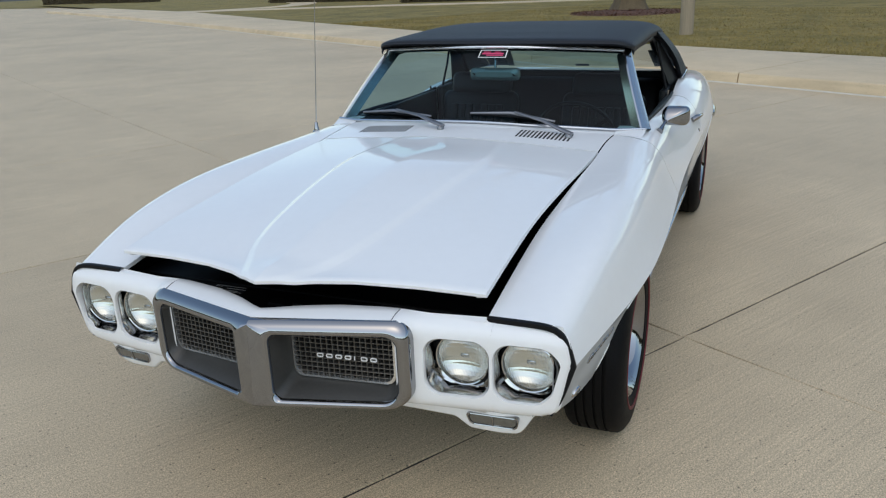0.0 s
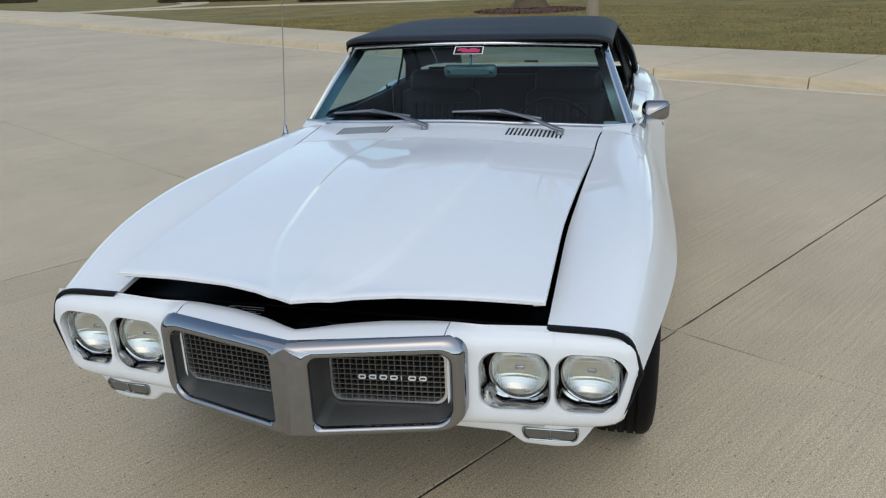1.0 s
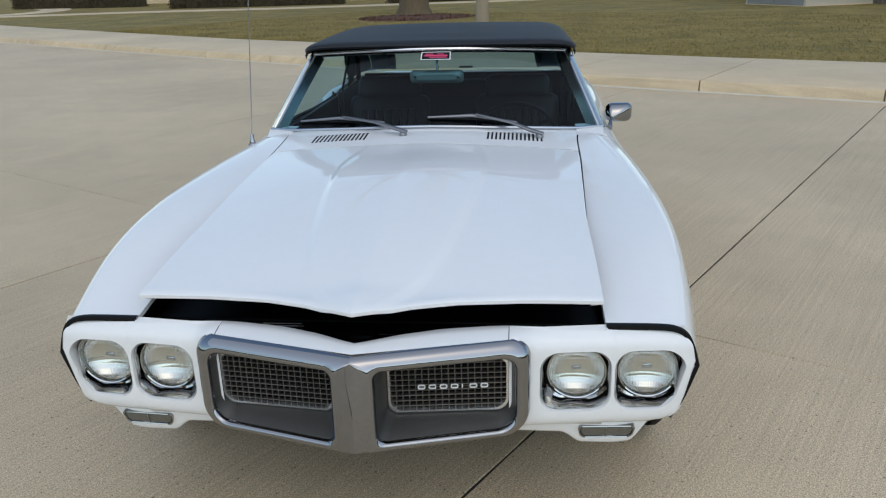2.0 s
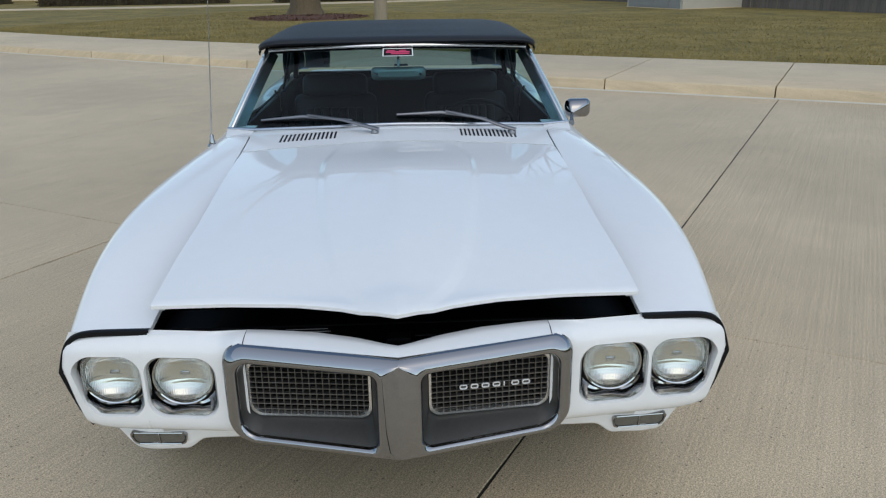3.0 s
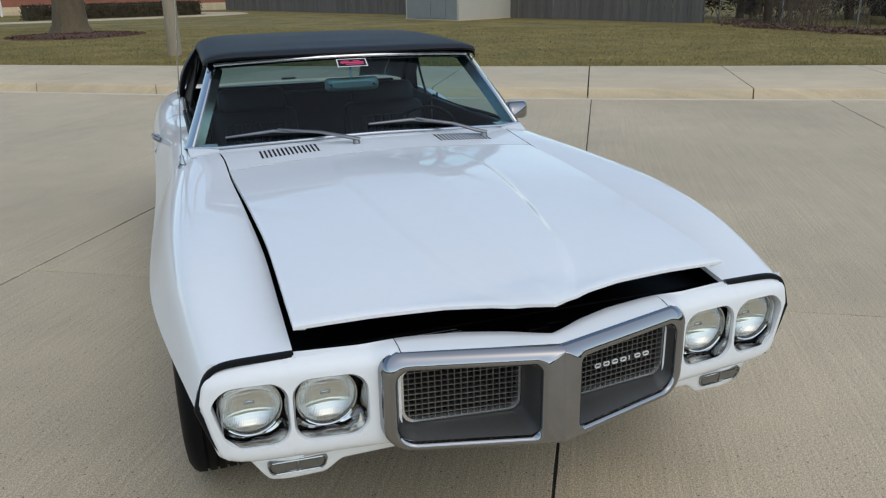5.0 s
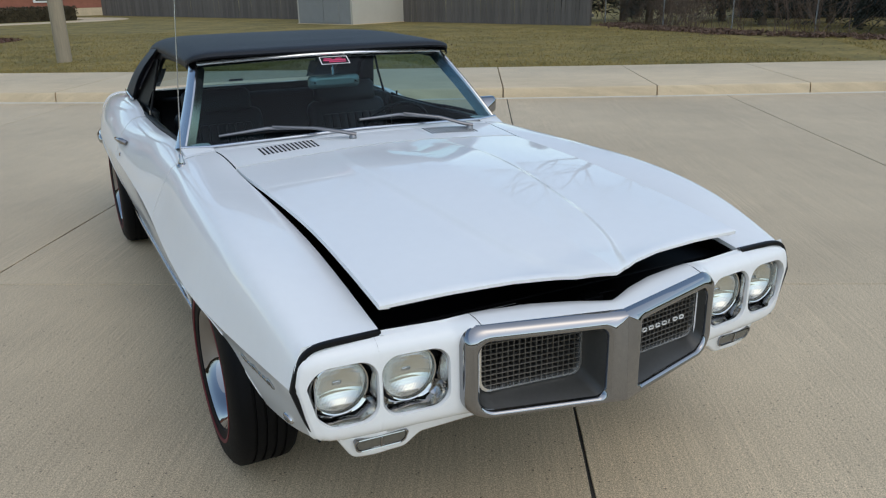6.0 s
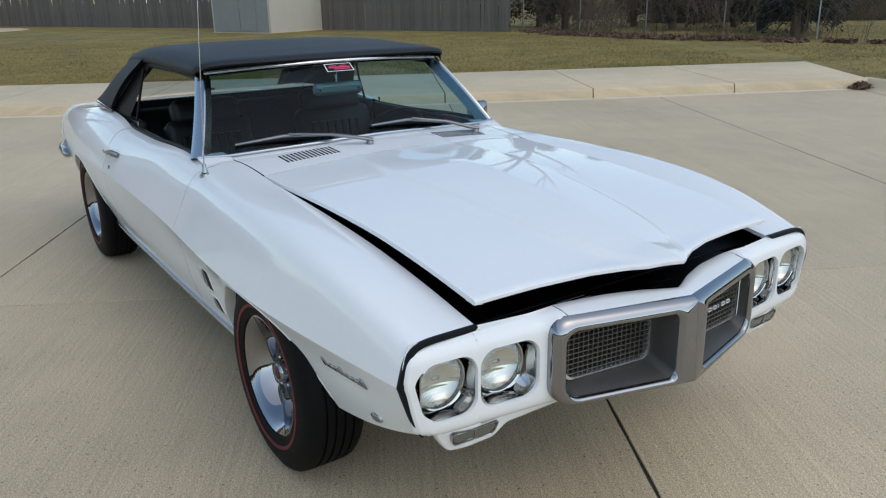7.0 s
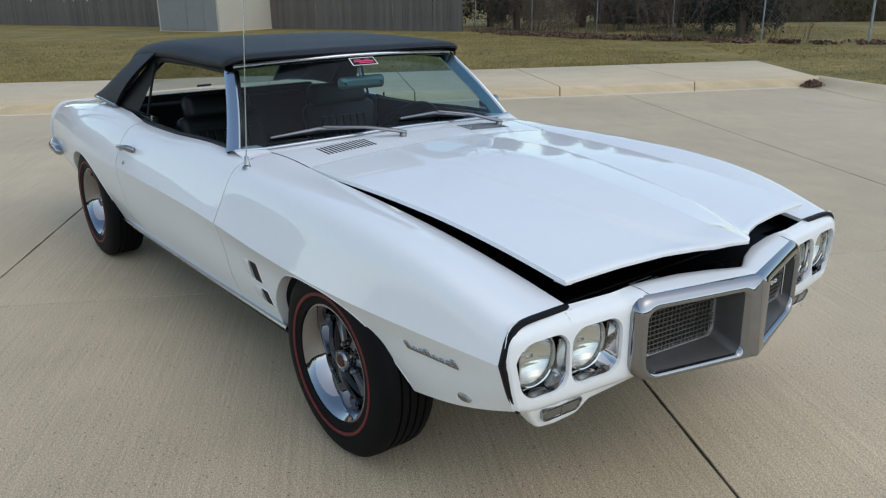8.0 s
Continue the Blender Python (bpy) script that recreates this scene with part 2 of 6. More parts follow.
def tube(points, radii, sides=10, bm=None, flat=1.0):
    """A round bar along points; flat squeezes it in the second direction. Both ends are closed."""
    bm = bm or bmesh.new()
    pts = [Vector(p) for p in points]
    if not hasattr(radii, "__len__"):
        radii = [radii] * len(pts)
    rows, up = [], None
    for i, p in enumerate(pts):
        d = (pts[min(i + 1, len(pts) - 1)] - pts[max(i - 1, 0)]).normalized()
        if up is None:
            up = Vector((0, 0, 1)) if abs(d.z) < 0.9 else Vector((0, 1, 0))
        side = d.cross(up).normalized()
        up = side.cross(d).normalized()
        rows.append([p + (side * math.cos(a) + up * math.sin(a) * flat) * radii[i] for a in (2 * math.pi * k / sides for k in range(sides))])
    vs = [[bm.verts.new(q) for q in r] for r in rows]
    for a, b in zip(vs, vs[1:]):
        for j in range(sides):
            bm.faces.new((a[j], a[(j + 1) % sides], b[(j + 1) % sides], b[j]))
    bm.faces.new(vs[0][::-1])
    bm.faces.new(vs[-1])
    return bm


def lathe(profile, sides=48, axis="x", close=False, bm=None):
    """Turns (along, radius) pairs round the axis."""
    rows = []
    for k in range(sides):
        a = 2 * math.pi * k / sides
        c, s = math.cos(a), math.sin(a)
        rows.append([(u, r * c, r * s) if axis == "x" else (r * c, u, r * s) if axis == "y" else (r * c, r * s, u) for u, r in profile])
    return grid(rows, closed=close, ring=True, bm=bm)


def rounded(x0, x1, z0, z1, r, n=8):
    """A rounded rectangle's outline; r: one radius or four (x1z1, x0z1, x0z0, x1z0). Four times n points."""
    r = r if hasattr(r, "__len__") else (r,) * 4
    out = []
    for (cx, cz, sx, sz, a0), q in zip(((x1, z1, -1, -1, 0), (x0, z1, 1, -1, 90), (x0, z0, 1, 1, 180), (x1, z0, -1, 1, 270)), r):
        for k in range(n):
            a = radians(a0 + 90 * k / (n - 1))
            out.append((cx + sx * q + q * math.cos(a), cz + sz * q + q * math.sin(a)))
    return out


def hermite(xs, ys, x):
    """Smooth interpolation through a few stations; ys may hold arrays."""
    xs, ys = np.asarray(xs, float), np.asarray(ys, float)
    d = (ys[1:] - ys[:-1]) / (xs[1:] - xs[:-1]).reshape((-1,) + (1,) * (ys.ndim - 1))
    m = np.concatenate([d[:1], (d[1:] + d[:-1]) / 2, d[-1:]])
    same = np.concatenate([np.ones_like(d[:1]), (d[1:] * d[:-1] > 0).astype(float), np.ones_like(d[:1])])
    m = m * (0.25 + 0.75 * same)
    i = int(np.clip(np.searchsorted(xs, x) - 1, 0, len(xs) - 2))
    h = xs[i + 1] - xs[i]
    t = (x - xs[i]) / h
    return (2 * t**3 - 3 * t**2 + 1) * ys[i] + (t**3 - 2 * t**2 + t) * h * m[i] + (-2 * t**3 + 3 * t**2) * ys[i + 1] + (t**3 - t**2) * h * m[i + 1]


def spline(pts, n):
    """n points along a smooth line through pts, even in arc length."""
    pts = np.asarray(pts, float)
    s = np.concatenate([[0], np.cumsum(np.linalg.norm(np.diff(pts, axis=0), axis=1))])
    return [hermite(s, pts, v) for v in np.linspace(0, s[-1], n)]


def sstep(a, b, x):
    t = min(1.0, max(0.0, (x - a) / (b - a)))
    return t * t * (3 - 2 * t)


def mirror_x(bm):
    bmesh.ops.scale(bm, vec=(-1, 1, 1), verts=bm.verts)
    bmesh.ops.reverse_faces(bm, faces=bm.faces)
    return bm


# ---------------------------------------------------------------- ground
# u runs along the kerb (towards +x), n away from the camera across it
UX, NX = Vector((0.866, -0.5, 0)), Vector((0.5, 0.866, 0))


def un(u, n, z=0.0):
    return UX * u + NX * n + Vector((0, 0, z))


KERB_U = [-90, -60, -42, -26, -14.7, -5.1, -2, 2.6, 6.9]
KERB_N = [13.5, 12.0, 11.2, 9.92, 8.97, 8.32, 8.28, 8.38, 8.62]
BACK_N = [17.5, 16.0, 15.2, 12.8, 11.4, 11.12, 11.12, 11.25, 11.5]


def kerb_n(u):
    return float(np.interp(u, KERB_U, KERB_N))


def back_n(u):
    return float(np.interp(u, KERB_U, BACK_N))


ground = tagged(part("ground", grid([[un(u, n, -0.006) for u in (-400, 400)] for n in (-400, 400)]), JOINT, smooth=0), "dark bedding under the concrete lot and far land", "ground", kind="structure")
lot = tagged(thing("pavement", Matrix(), "", ""), "pale broomed concrete lot with sawn joints", "pavement", kind="structure")
walk_way = tagged(thing("sidewalk", Matrix(), "", ""), "light concrete sidewalk with an integral kerb", "sidewalk", kind="structure")


def sl(u, n, z=0.0):
    return un(u + 0.0087 * (n - 1.1), n, z)


def crack_slab(u0, u1, n0, n1, top=0.0, deep=0.03, gap=0.005):
    """A slab with slightly uneven, rounded arrises."""
    bm = bmesh.new()
    steps_u, steps_n = max(2, int((u1 - u0) / 0.12)), max(2, int((n1 - n0) / 0.12))
    steps_u, steps_n = min(steps_u, 60), min(steps_n, 60)
    loop = []
    for k in range(steps_u):
        loop.append((u0 + (u1 - u0) * k / steps_u, n0, 0, 1))
    for k in range(steps_n):
        loop.append((u1, n0 + (n1 - n0) * k / steps_n, -1, 0))
    for k in range(steps_u):
        loop.append((u1 - (u1 - u0) * k / steps_u, n1, 0, -1))
    for k in range(steps_n):
        loop.append((u0, n1 - (n1 - n0) * k / steps_n, 1, 0))
    rings = []
    for inset, z in ((gap, -deep), (gap, -0.002), (gap + 0.002, 0.0)):
        ring = []
        for u, n, du, dn in loop:
            j = 0.0035 * noise.noise(Vector((u * 9, n * 9, 3.1))) + 0.003 * abs(noise.noise(Vector((u * 31, n * 31, 1.7)))) - 0.0022 * abs(dn)
            ring.append(sl(u + du * (inset + j), n + dn * (inset + j), top + z))
        rings.append(ring)
    grid(rings, closed=True, bm=bm)
    bm.verts.ensure_lookup_table()
    bm.faces.new(bm.verts[len(loop) * 2:len(loop) * 3])
    return bm


J_U, J_N, SLAB = 0.469, 1.148, 3.07
rows_n = [-12.6, -8.03, -3.44, J_N, 8.0]
for k in range(-16, 10):
    for a, b in zip(rows_n, rows_n[1:]):
        u0 = J_U + k * SLAB
        far = b == 8.0
        end = max(kerb_n(u0), kerb_n(u0 + SLAB)) + 0.35 if far else b
        part("slab", crack_slab(u0, u0 + SLAB, a, end), CEMENT, lot, smooth=0)
part("slab", grid([[un(u, n, -0.002) for u in (-140, J_U - 16 * SLAB - 0.01)] for n in (-120, 21)]), CEMENT, lot, smooth=0)
part("slab", grid([[un(u, n, -0.002) for u in (J_U - 16 * SLAB, 140)] for n in (-120, -12.61)]), CEMENT, lot, smooth=0)
part("slab", grid([[un(u, n, -0.002) for u in (J_U + 10 * SLAB + 0.01, 140)] for n in (-12.6, 2.0)]), CEMENT, lot, smooth=0)

# sidewalk slabs with the kerb face cast on, each a piece
PITCH = 2.15


def kerb_slab(u0, u1, skew=0.0):
    bm = bmesh.new()
    prof = []
    for u in (u0 + 0.009, (u0 + u1) / 2, u1 - 0.009):
        k, b = kerb_n(u), back_n(u)
        prof.append([un(u, k, -0.03), un(u, k + 0.003, 0.02), un(u, k + 0.016, 0.125), un(u, k + 0.024, 0.141), un(u, k + 0.042, 0.148), un(u, b - 0.02, 0.160), un(u, b, 0.153), un(u, b, -0.03)])
    for p in prof[-1]:
        p += UX * skew * max(0.0, p.dot(NX) - kerb_n(u1))
    grid(prof, bm=bm)
    cap(bm, prof[0])
    cap(bm, prof[-1][::-1])
    return bm


u = 0.48 - PITCH * 30
while u < 6.8:
    part("paving_slab", kerb_slab(u, min(u + PITCH, 6.9), 0.19 if u + PITCH > 6.9 else 0.0), WALKWAY, walk_way, smooth=50)
    u += PITCH

# the kerb that turns at the walk's end and runs back beside the lot
FOOT = [(10.30, 4.12), (10.02, 3.84), (9.64, 3.37), (9.35, 2.95), (9.08, 2.48), (8.2, 0.65), (6.2, -3.6), (3.2, -9.6)]
BACK = [(10.46, 4.15), (10.29, 3.80), (10.11, 3.44), (9.96, 3.13), (9.82, 2.82), (8.95, 1.0), (6.95, -3.25), (3.95, -9.25)]
foot_pts, back_pts = spline(FOOT, 40), spline(BACK, 40)
side_kerb = bmesh.new()
rows = []
for i, (p, q) in enumerate(zip(foot_pts, back_pts)):
    rise = ((-0.02, -0.03), (0.0, 0.004), (0.3, 0.022), (0.52, 0.06), (0.7, 0.115), (0.8, 0.142), (0.9, 0.152), (1.0, 0.154), (1.0, -0.03))
    rows.append([(p[0] + (q[0] - p[0]) * f, p[1] + (q[1] - p[1]) * f, z) for f, z in rise])
grid(rows, bm=side_kerb)
tagged(part("kerb", side_kerb, WALKWAY, smooth=50), "worn concrete kerb curving along the lot", "kerb", kind="structure")


# ---------------------------------------------------------------- lawn
def lawn_z(x, y):
    return 0.132 + 0.02 * noise.noise(Vector((x * 0.3, y * 0.3, 0)))


lawn_bm = bmesh.new()
rows = []
for a in list(np.linspace(-95, 7.44, 60)):
    b = back_n(a)
    rows.append([un(a, n, 0) for n in [b - 0.01] + list(b + np.geomspace(0.4, 120, 26))])
rows.append([p + UX * 60 for p in rows[-1]])
for r in rows:
    for p in r:
        p.z = lawn_z(p.x, p.y)
grid(rows, bm=lawn_bm)
tagged(part("lawn", lawn_bm, GRASS, smooth=60), "winter-worn green and tan lawn", "lawn", kind="structure")
# lawn beyond the side kerb
rows = []
edge = [(12.23, 6.29), (11.70, 5.64), (11.15, 4.97), (10.80, 4.55)] + [tuple(p) for p in back_pts]
for x, y in edge:
    rows.append([Vector((x, y, 0)) + UX * (w - 0.01) for w in (0, 0.3, 1, 3, 8, 20, 60)])
for r in rows:
    for p in r:
        p.z = lawn_z(p.x, p.y) + 0.008
tagged(part("lawn_edge", grid(rows), GRASS, smooth=60), "winter-worn lawn beside the kerb", "lawn", kind="structure")


def blades(name, spots, height, spread, mat, label):
    """Many thin upright triangles as one stuff object."""
    rng = np.random.default_rng(5)
    n = len(spots)
    ang = rng.uniform(0, 2 * np.pi, n)
    w = rng.uniform(0.004, 0.011, n)
    h = height * rng.uniform(0.4, 1.2, n)
    lean = rng.normal(0, spread, (n, 2))
    c = np.array(spots)
    dx = np.stack([np.cos(ang) * w, np.sin(ang) * w, np.zeros(n)], 1)
    tip = c + np.stack([lean[:, 0], lean[:, 1], h], 1)
    verts = np.stack([c - dx, c + dx, tip], 1).reshape(-1, 3)
    me = bpy.data.meshes.new(name)
    me.from_pydata(verts.tolist(), [], np.arange(3 * n).reshape(-1, 3).tolist())
    return tagged(part(name, me, mat, smooth=0), label, "grass", kind="stuff")


rng = np.random.default_rng(3)
spots = []
for _ in range(130000):
    a = rng.uniform(-22, 14)
    b = back_n(a) + 0.02 + 14 * rng.uniform(0, 1) ** 1.6
    if a > 6.9:
        b = 4.0 + 21 * rng.uniform(0, 1)
        a = 7.2 + max(0.0, 0.19 * (b - 8.9)) + 7 * rng.uniform(0, 1) ** 1.3
    p = un(a, b)
    spots.append((p.x, p.y, lawn_z(p.x, p.y) - 0.005))
blades("grass", spots, 0.045, 0.03, BLADE, "short winter grass blades")


# ---------------------------------------------------------------- the car
# front axle at y = 0, nose towards -y, centre line x = 0
car = thing("car", pose(0, -0.85, 0, 0, 0, 0.1) @ pose(0, 0.85, 0), "white two-door convertible with black soft top, bonnet ajar", "car")

# half sections, from the bonnet gap or belt outwards and down:
# inner edge, top, shoulder, upper side, crease, under crease, lower side, sill
ST_Y = [-0.77, -0.55, -0.3, 0.0, 0.4, 0.8, 1.2, 1.7, 2.0, 2.3, 2.75, 3.3, 3.76]
ST = [
    [(0.605, 0.704), (0.745, 0.704), (0.804, 0.697), (0.820, 0.650), (0.834, 0.600), (0.818, 0.548), (0.800, 0.496), (0.776, 0.454)],
    [(0.603, 0.742), (0.705, 0.766), (0.828, 0.778), (0.850, 0.700), (0.870, 0.605), (0.834, 0.530), (0.812, 0.450), (0.780, 0.370)],
    [(0.600, 0.776), (0.705, 0.808), (0.840, 0.826), (0.874, 0.732), (0.908, 0.613), (0.864, 0.530), (0.838, 0.440), (0.800, 0.340)],
    [(0.609, 0.811), (0.705, 0.838), (0.840, 0.848), (0.884, 0.744), (0.934, 0.620), (0.890, 0.540), (0.866, 0.440), (0.820, 0.310)],
    [(0.625, 0.846), (0.715, 0.854), (0.832, 0.848), (0.880, 0.740), (0.930, 0.625), (0.888, 0.540), (0.868, 0.430), (0.820, 0.300)],
    [(0.640, 0.876), (0.720, 0.870), (0.808, 0.846), (0.863, 0.742), (0.916, 0.637), (0.886, 0.550), (0.866, 0.420), (0.820, 0.290)],
    [(0.735, 0.876), (0.760, 0.876), (0.802, 0.850), (0.857, 0.750), (0.908, 0.645), (0.888, 0.550), (0.866, 0.420), (0.820, 0.280)],
    [(0.735, 0.858), (0.762, 0.858), (0.805, 0.838), (0.862, 0.752), (0.908, 0.650), (0.892, 0.560), (0.866, 0.420), (0.820, 0.280)],
    [(0.732, 0.858), (0.762, 0.860), (0.812, 0.842), (0.872, 0.762), (0.912, 0.655), (0.900, 0.560), (0.870, 0.420), (0.820, 0.280)],
    [(0.725, 0.890), (0.757, 0.894), (0.815, 0.872), (0.884, 0.778), (0.918, 0.660), (0.906, 0.560), (0.872, 0.430), (0.820, 0.300)],
    [(0.705, 0.892), (0.745, 0.894), (0.816, 0.868), (0.890, 0.776), (0.920, 0.660), (0.908, 0.560), (0.872, 0.450), (0.810, 0.340)],
    [(0.665, 0.846), (0.714, 0.850), (0.796, 0.832), (0.858, 0.745), (0.880, 0.640), (0.874, 0.560), (0.850, 0.460), (0.790, 0.370)],
    [(0.615, 0.804), (0.662, 0.808), (0.752, 0.792), (0.812, 0.705), (0.828, 0.620), (0.822, 0.560), (0.808, 0.480), (0.750, 0.400)],
]
NY = np.linspace(ST_Y[0], ST_Y[-1], 303)


def soften(a, sigma):
    """Blurs an array along its first axis; the ends stay where they are."""
    n = int(3 * sigma) + 1
    k = np.exp(-0.5 * (np.arange(-n, n + 1) / sigma) ** 2)
    k /= k.sum()
    idx = np.arange(1, n + 1)
    lo, hi = 2 * a[0] - a[np.minimum(idx, len(a) - 1)][::-1], 2 * a[-1] - a[np.maximum(len(a) - 1 - idx, 0)]
    p = np.concatenate([lo, a, hi])
    return sum(w * p[i:i + len(a)] for i, w in enumerate(k))


def body_table(up=21, down=21):
    """Body sections at even steps along the car, blurred so that light runs smoothly over the panels."""
    tops, lows, inner = [], [], []
    for y in NY:
        c = hermite(ST_Y, ST, y)
        inner.append(c[0])
        tops.append(soften(np.array(spline(c[:5], up)), 2.2))
        lows.append(soften(np.array(spline(c[4:], down)), 2.2)[1:])
    raw = np.concatenate([np.array(tops), np.array(lows)], 1)
    smooth = soften(raw, 7.0)
    w = np.clip(np.arange(raw.shape[1]) / 7.0, 0, 1)[None, :, None]
    return raw * (1 - w) + smooth * w, np.array(inner)


BODY, INNER = body_table()


def section(y):
    """The body side at y, as (x, z), from the inner edge to the sill; the crease stays sharp."""
    f = min(len(NY) - 1.0, max(0.0, (y - NY[0]) / (NY[1] - NY[0])))
    i = min(len(NY) - 2, int(f))
    row = BODY[i] * (1 - (f - i)) + BODY[i + 1] * (f - i)
    return [(float(x), float(z)) for x, z in row]


def inner_edge(y):
    """Half width and height of the body's inner upper edge at y."""
    return float(np.interp(y, NY, INNER[:, 0])), float(np.interp(y, NY, INNER[:, 1]))


def pt(y, x_of_z):
    """A point on the +x body side at y and height z, and its outward normal in the section."""
    sec = section(y)
    low = [(x, z) for x, z in sec[4:]]
    zs = [z for x, z in low][::-1]
    xs = [x for x, z in low][::-1]
    return float(np.interp(x_of_z, zs, xs))


def arch_r(dy, dz, r, grow):
    """Radius of a wheel opening, wider towards the rear."""
    return r + grow * max(0.0, dy / math.hypot(dy, dz)) ** 1.4 if dy or dz else r


def side_panel(y0, y1, steps, arch=None):
    """One body panel between y0 and y1 on the +x side. arch: (y, z, r, growth) of the wheel opening."""
    rows = []
    for i in range(steps + 1):
        y = y0 + (y1 - y0) * i / steps
        sec = section(y)
        row = [(sec[0][0] - 0.001, y, sec[0][1] - 0.012)]
        for x, z in sec:
            row.append((x, y, z))
        lip = 0.004 + 0.046 * sstep(-0.74, -0.45, y)
        row.append((sec[-1][0] - lip, y, sec[-1][1] - 0.2 * lip))
        rows.append(row)
    bm = grid(rows)
    if arch:
        yc, zc, r0, grow = arch
        cell = (y1 - y0) / steps
        def reach(co):
            return Vector((co.y - yc, co.z - zc)).length - arch_r(co.y - yc, co.z - zc, r0, grow)
        gone = [f for f in bm.faces if reach(f.calc_center_median()) < 0]
        bmesh.ops.delete(bm, geom=gone, context="FACES")
        for v in bm.verts:
            if v.is_boundary and abs(reach(v.co)) < 2.2 * cell:
                d = Vector((v.co.y - yc, v.co.z - zc)).normalized()
                d *= arch_r(d.x, d.y, r0, grow)
                v.co.y, v.co.z = yc + d.x, zc + d.y
                if v.co.z > section(v.co.y)[-1][1]:
                    v.co.x = pt(v.co.y, v.co.z)
        rim = [e for e in bm.edges if e.is_boundary and all(abs(Vector((v.co.y - yc, v.co.z - zc)).length - arch_r(v.co.y - yc, v.co.z - zc, r0, grow)) < 0.75 * cell for v in e.verts)]
        for depth in (0.006, 0.034):
            out = bmesh.ops.extrude_edge_only(bm, edges=rim)
            nv = [g for g in out["geom"] if isinstance(g, bmesh.types.BMVert)]
            rim = [g for g in out["geom"] if isinstance(g, bmesh.types.BMEdge)]
            for v in nv:
                v.co.x -= depth
    for end, s in ((y0, 1), (y1, -1)):
        edge = [e for e in bm.edges if e.is_boundary and all(abs(v.co.y - end) < 1e-5 for v in e.verts)]
        out = bmesh.ops.extrude_edge_only(bm, edges=edge)
        for g in out["geom"]:
            if isinstance(g, bmesh.types.BMVert):
                if g.co.z < 0.46 and end < 0:
                    g.co.z += 0.02
                elif g.co.x < 0.74:
                    g.co.z -= 0.02
                else:
                    g.co.x -= 0.03
                g.co.y += s * 0.004
    return bm


ARCH_F, ARCH_R = (0.005, 0.238, 0.368, 0.082), (2.747, 0.27, 0.36, 0.02)
DOOR0, DOOR1 = 0.80, 2.06


def both(name, make, mat, parent, label="", smooth=40.0):
    """The same part on both sides of the car."""
    out = []
    for s in (1, -1):
        bm = make()
        if s < 0:
            mirror_x(bm)
        out.append(part(name, bm, mat, parent, label, smooth))
    return out


fenders = both("front_fender", lambda: side_panel(-0.762, DOOR0 - 0.004, 104, ARCH_F), PAINT, car, "white front fender", 24)
doors = both("door", lambda: side_panel(DOOR0 + 0.003, DOOR1 - 0.003, 40), PAINT, car, "white door, window lowered", 24)
both("quarter_panel", lambda: side_panel(DOOR1 + 0.004, 3.76, 80, ARCH_R), PAINT, car, "white rear quarter panel", 24)


# bonnet and scuttle surface
def edge_x(y):
    return inner_edge(max(-0.77, min(0.8, y)))[0] - 0.002


RISE_Y = np.linspace(-0.92, 0.85, 90)
RISE = np.array([hermite([-0.92, -0.85, -0.75, -0.634, -0.35, 0.0, 0.2, 0.5, 0.85], [(0.010, 0.045), (0.052, 0.090), (0.108, 0.146), (0.150, 0.187), (0.200, 0.235), (0.238, 0.272), (0.248, 0.282), (0.215, 0.255), (0.20, 0.24)], y) for y in RISE_Y])


def rise_x(y):
    """Half widths of the bonnet's raised centre: its crest and its foot."""
    return float(np.interp(y, RISE_Y, RISE[:, 0])), float(np.interp(y, RISE_Y, RISE[:, 1]))


def deck(x, y):
    """Height of the closed bonnet and scuttle."""
    w = edge_x(max(-0.77, min(0.83, y)))
    base = inner_edge(max(-0.77, y))[1] + (0.03 * (y + 0.77) if y < -0.77 else 0)
    f = min(1.0, abs(x) / w)
    crown = (0.016 + 0.012 * sstep(-0.6, 0.5, y)) * (1 - f * f)
    top, foot = rise_x(y)
    step = (0.004 + 0.0045 * sstep(-0.9, -0.7, y)) * (1 - 0.75 * sstep(0.1, 0.55, y))
    tent = 0.021 * (1 - 0.9 * sstep(-0.1, 0.45, y)) * sstep(-0.96, -0.82, y)
    b = step * (1 - sstep(top, foot, abs(x))) + tent * max(0.0, 1 - abs(x) / foot)
    return base + crown + b


def front_y(x):
    return float(np.interp(abs(x), [0, 0.03, 0.06, 0.12, 0.24, 0.4, 0.61], [-0.908, -0.893, -0.872, -0.835, -0.795, -0.768, -0.752]))


HINGE = 0.53


def hood_z(x, y):
    f = max(0.0, (HINGE - y) / (HINGE + 0.77))
    return deck(x, y) + 0.060 * f + 0.016 * math.sin(math.pi * min(1.0, f)) * (1 - 0.55 * min(1.0, abs(x) / 0.6) ** 2) - 0.001


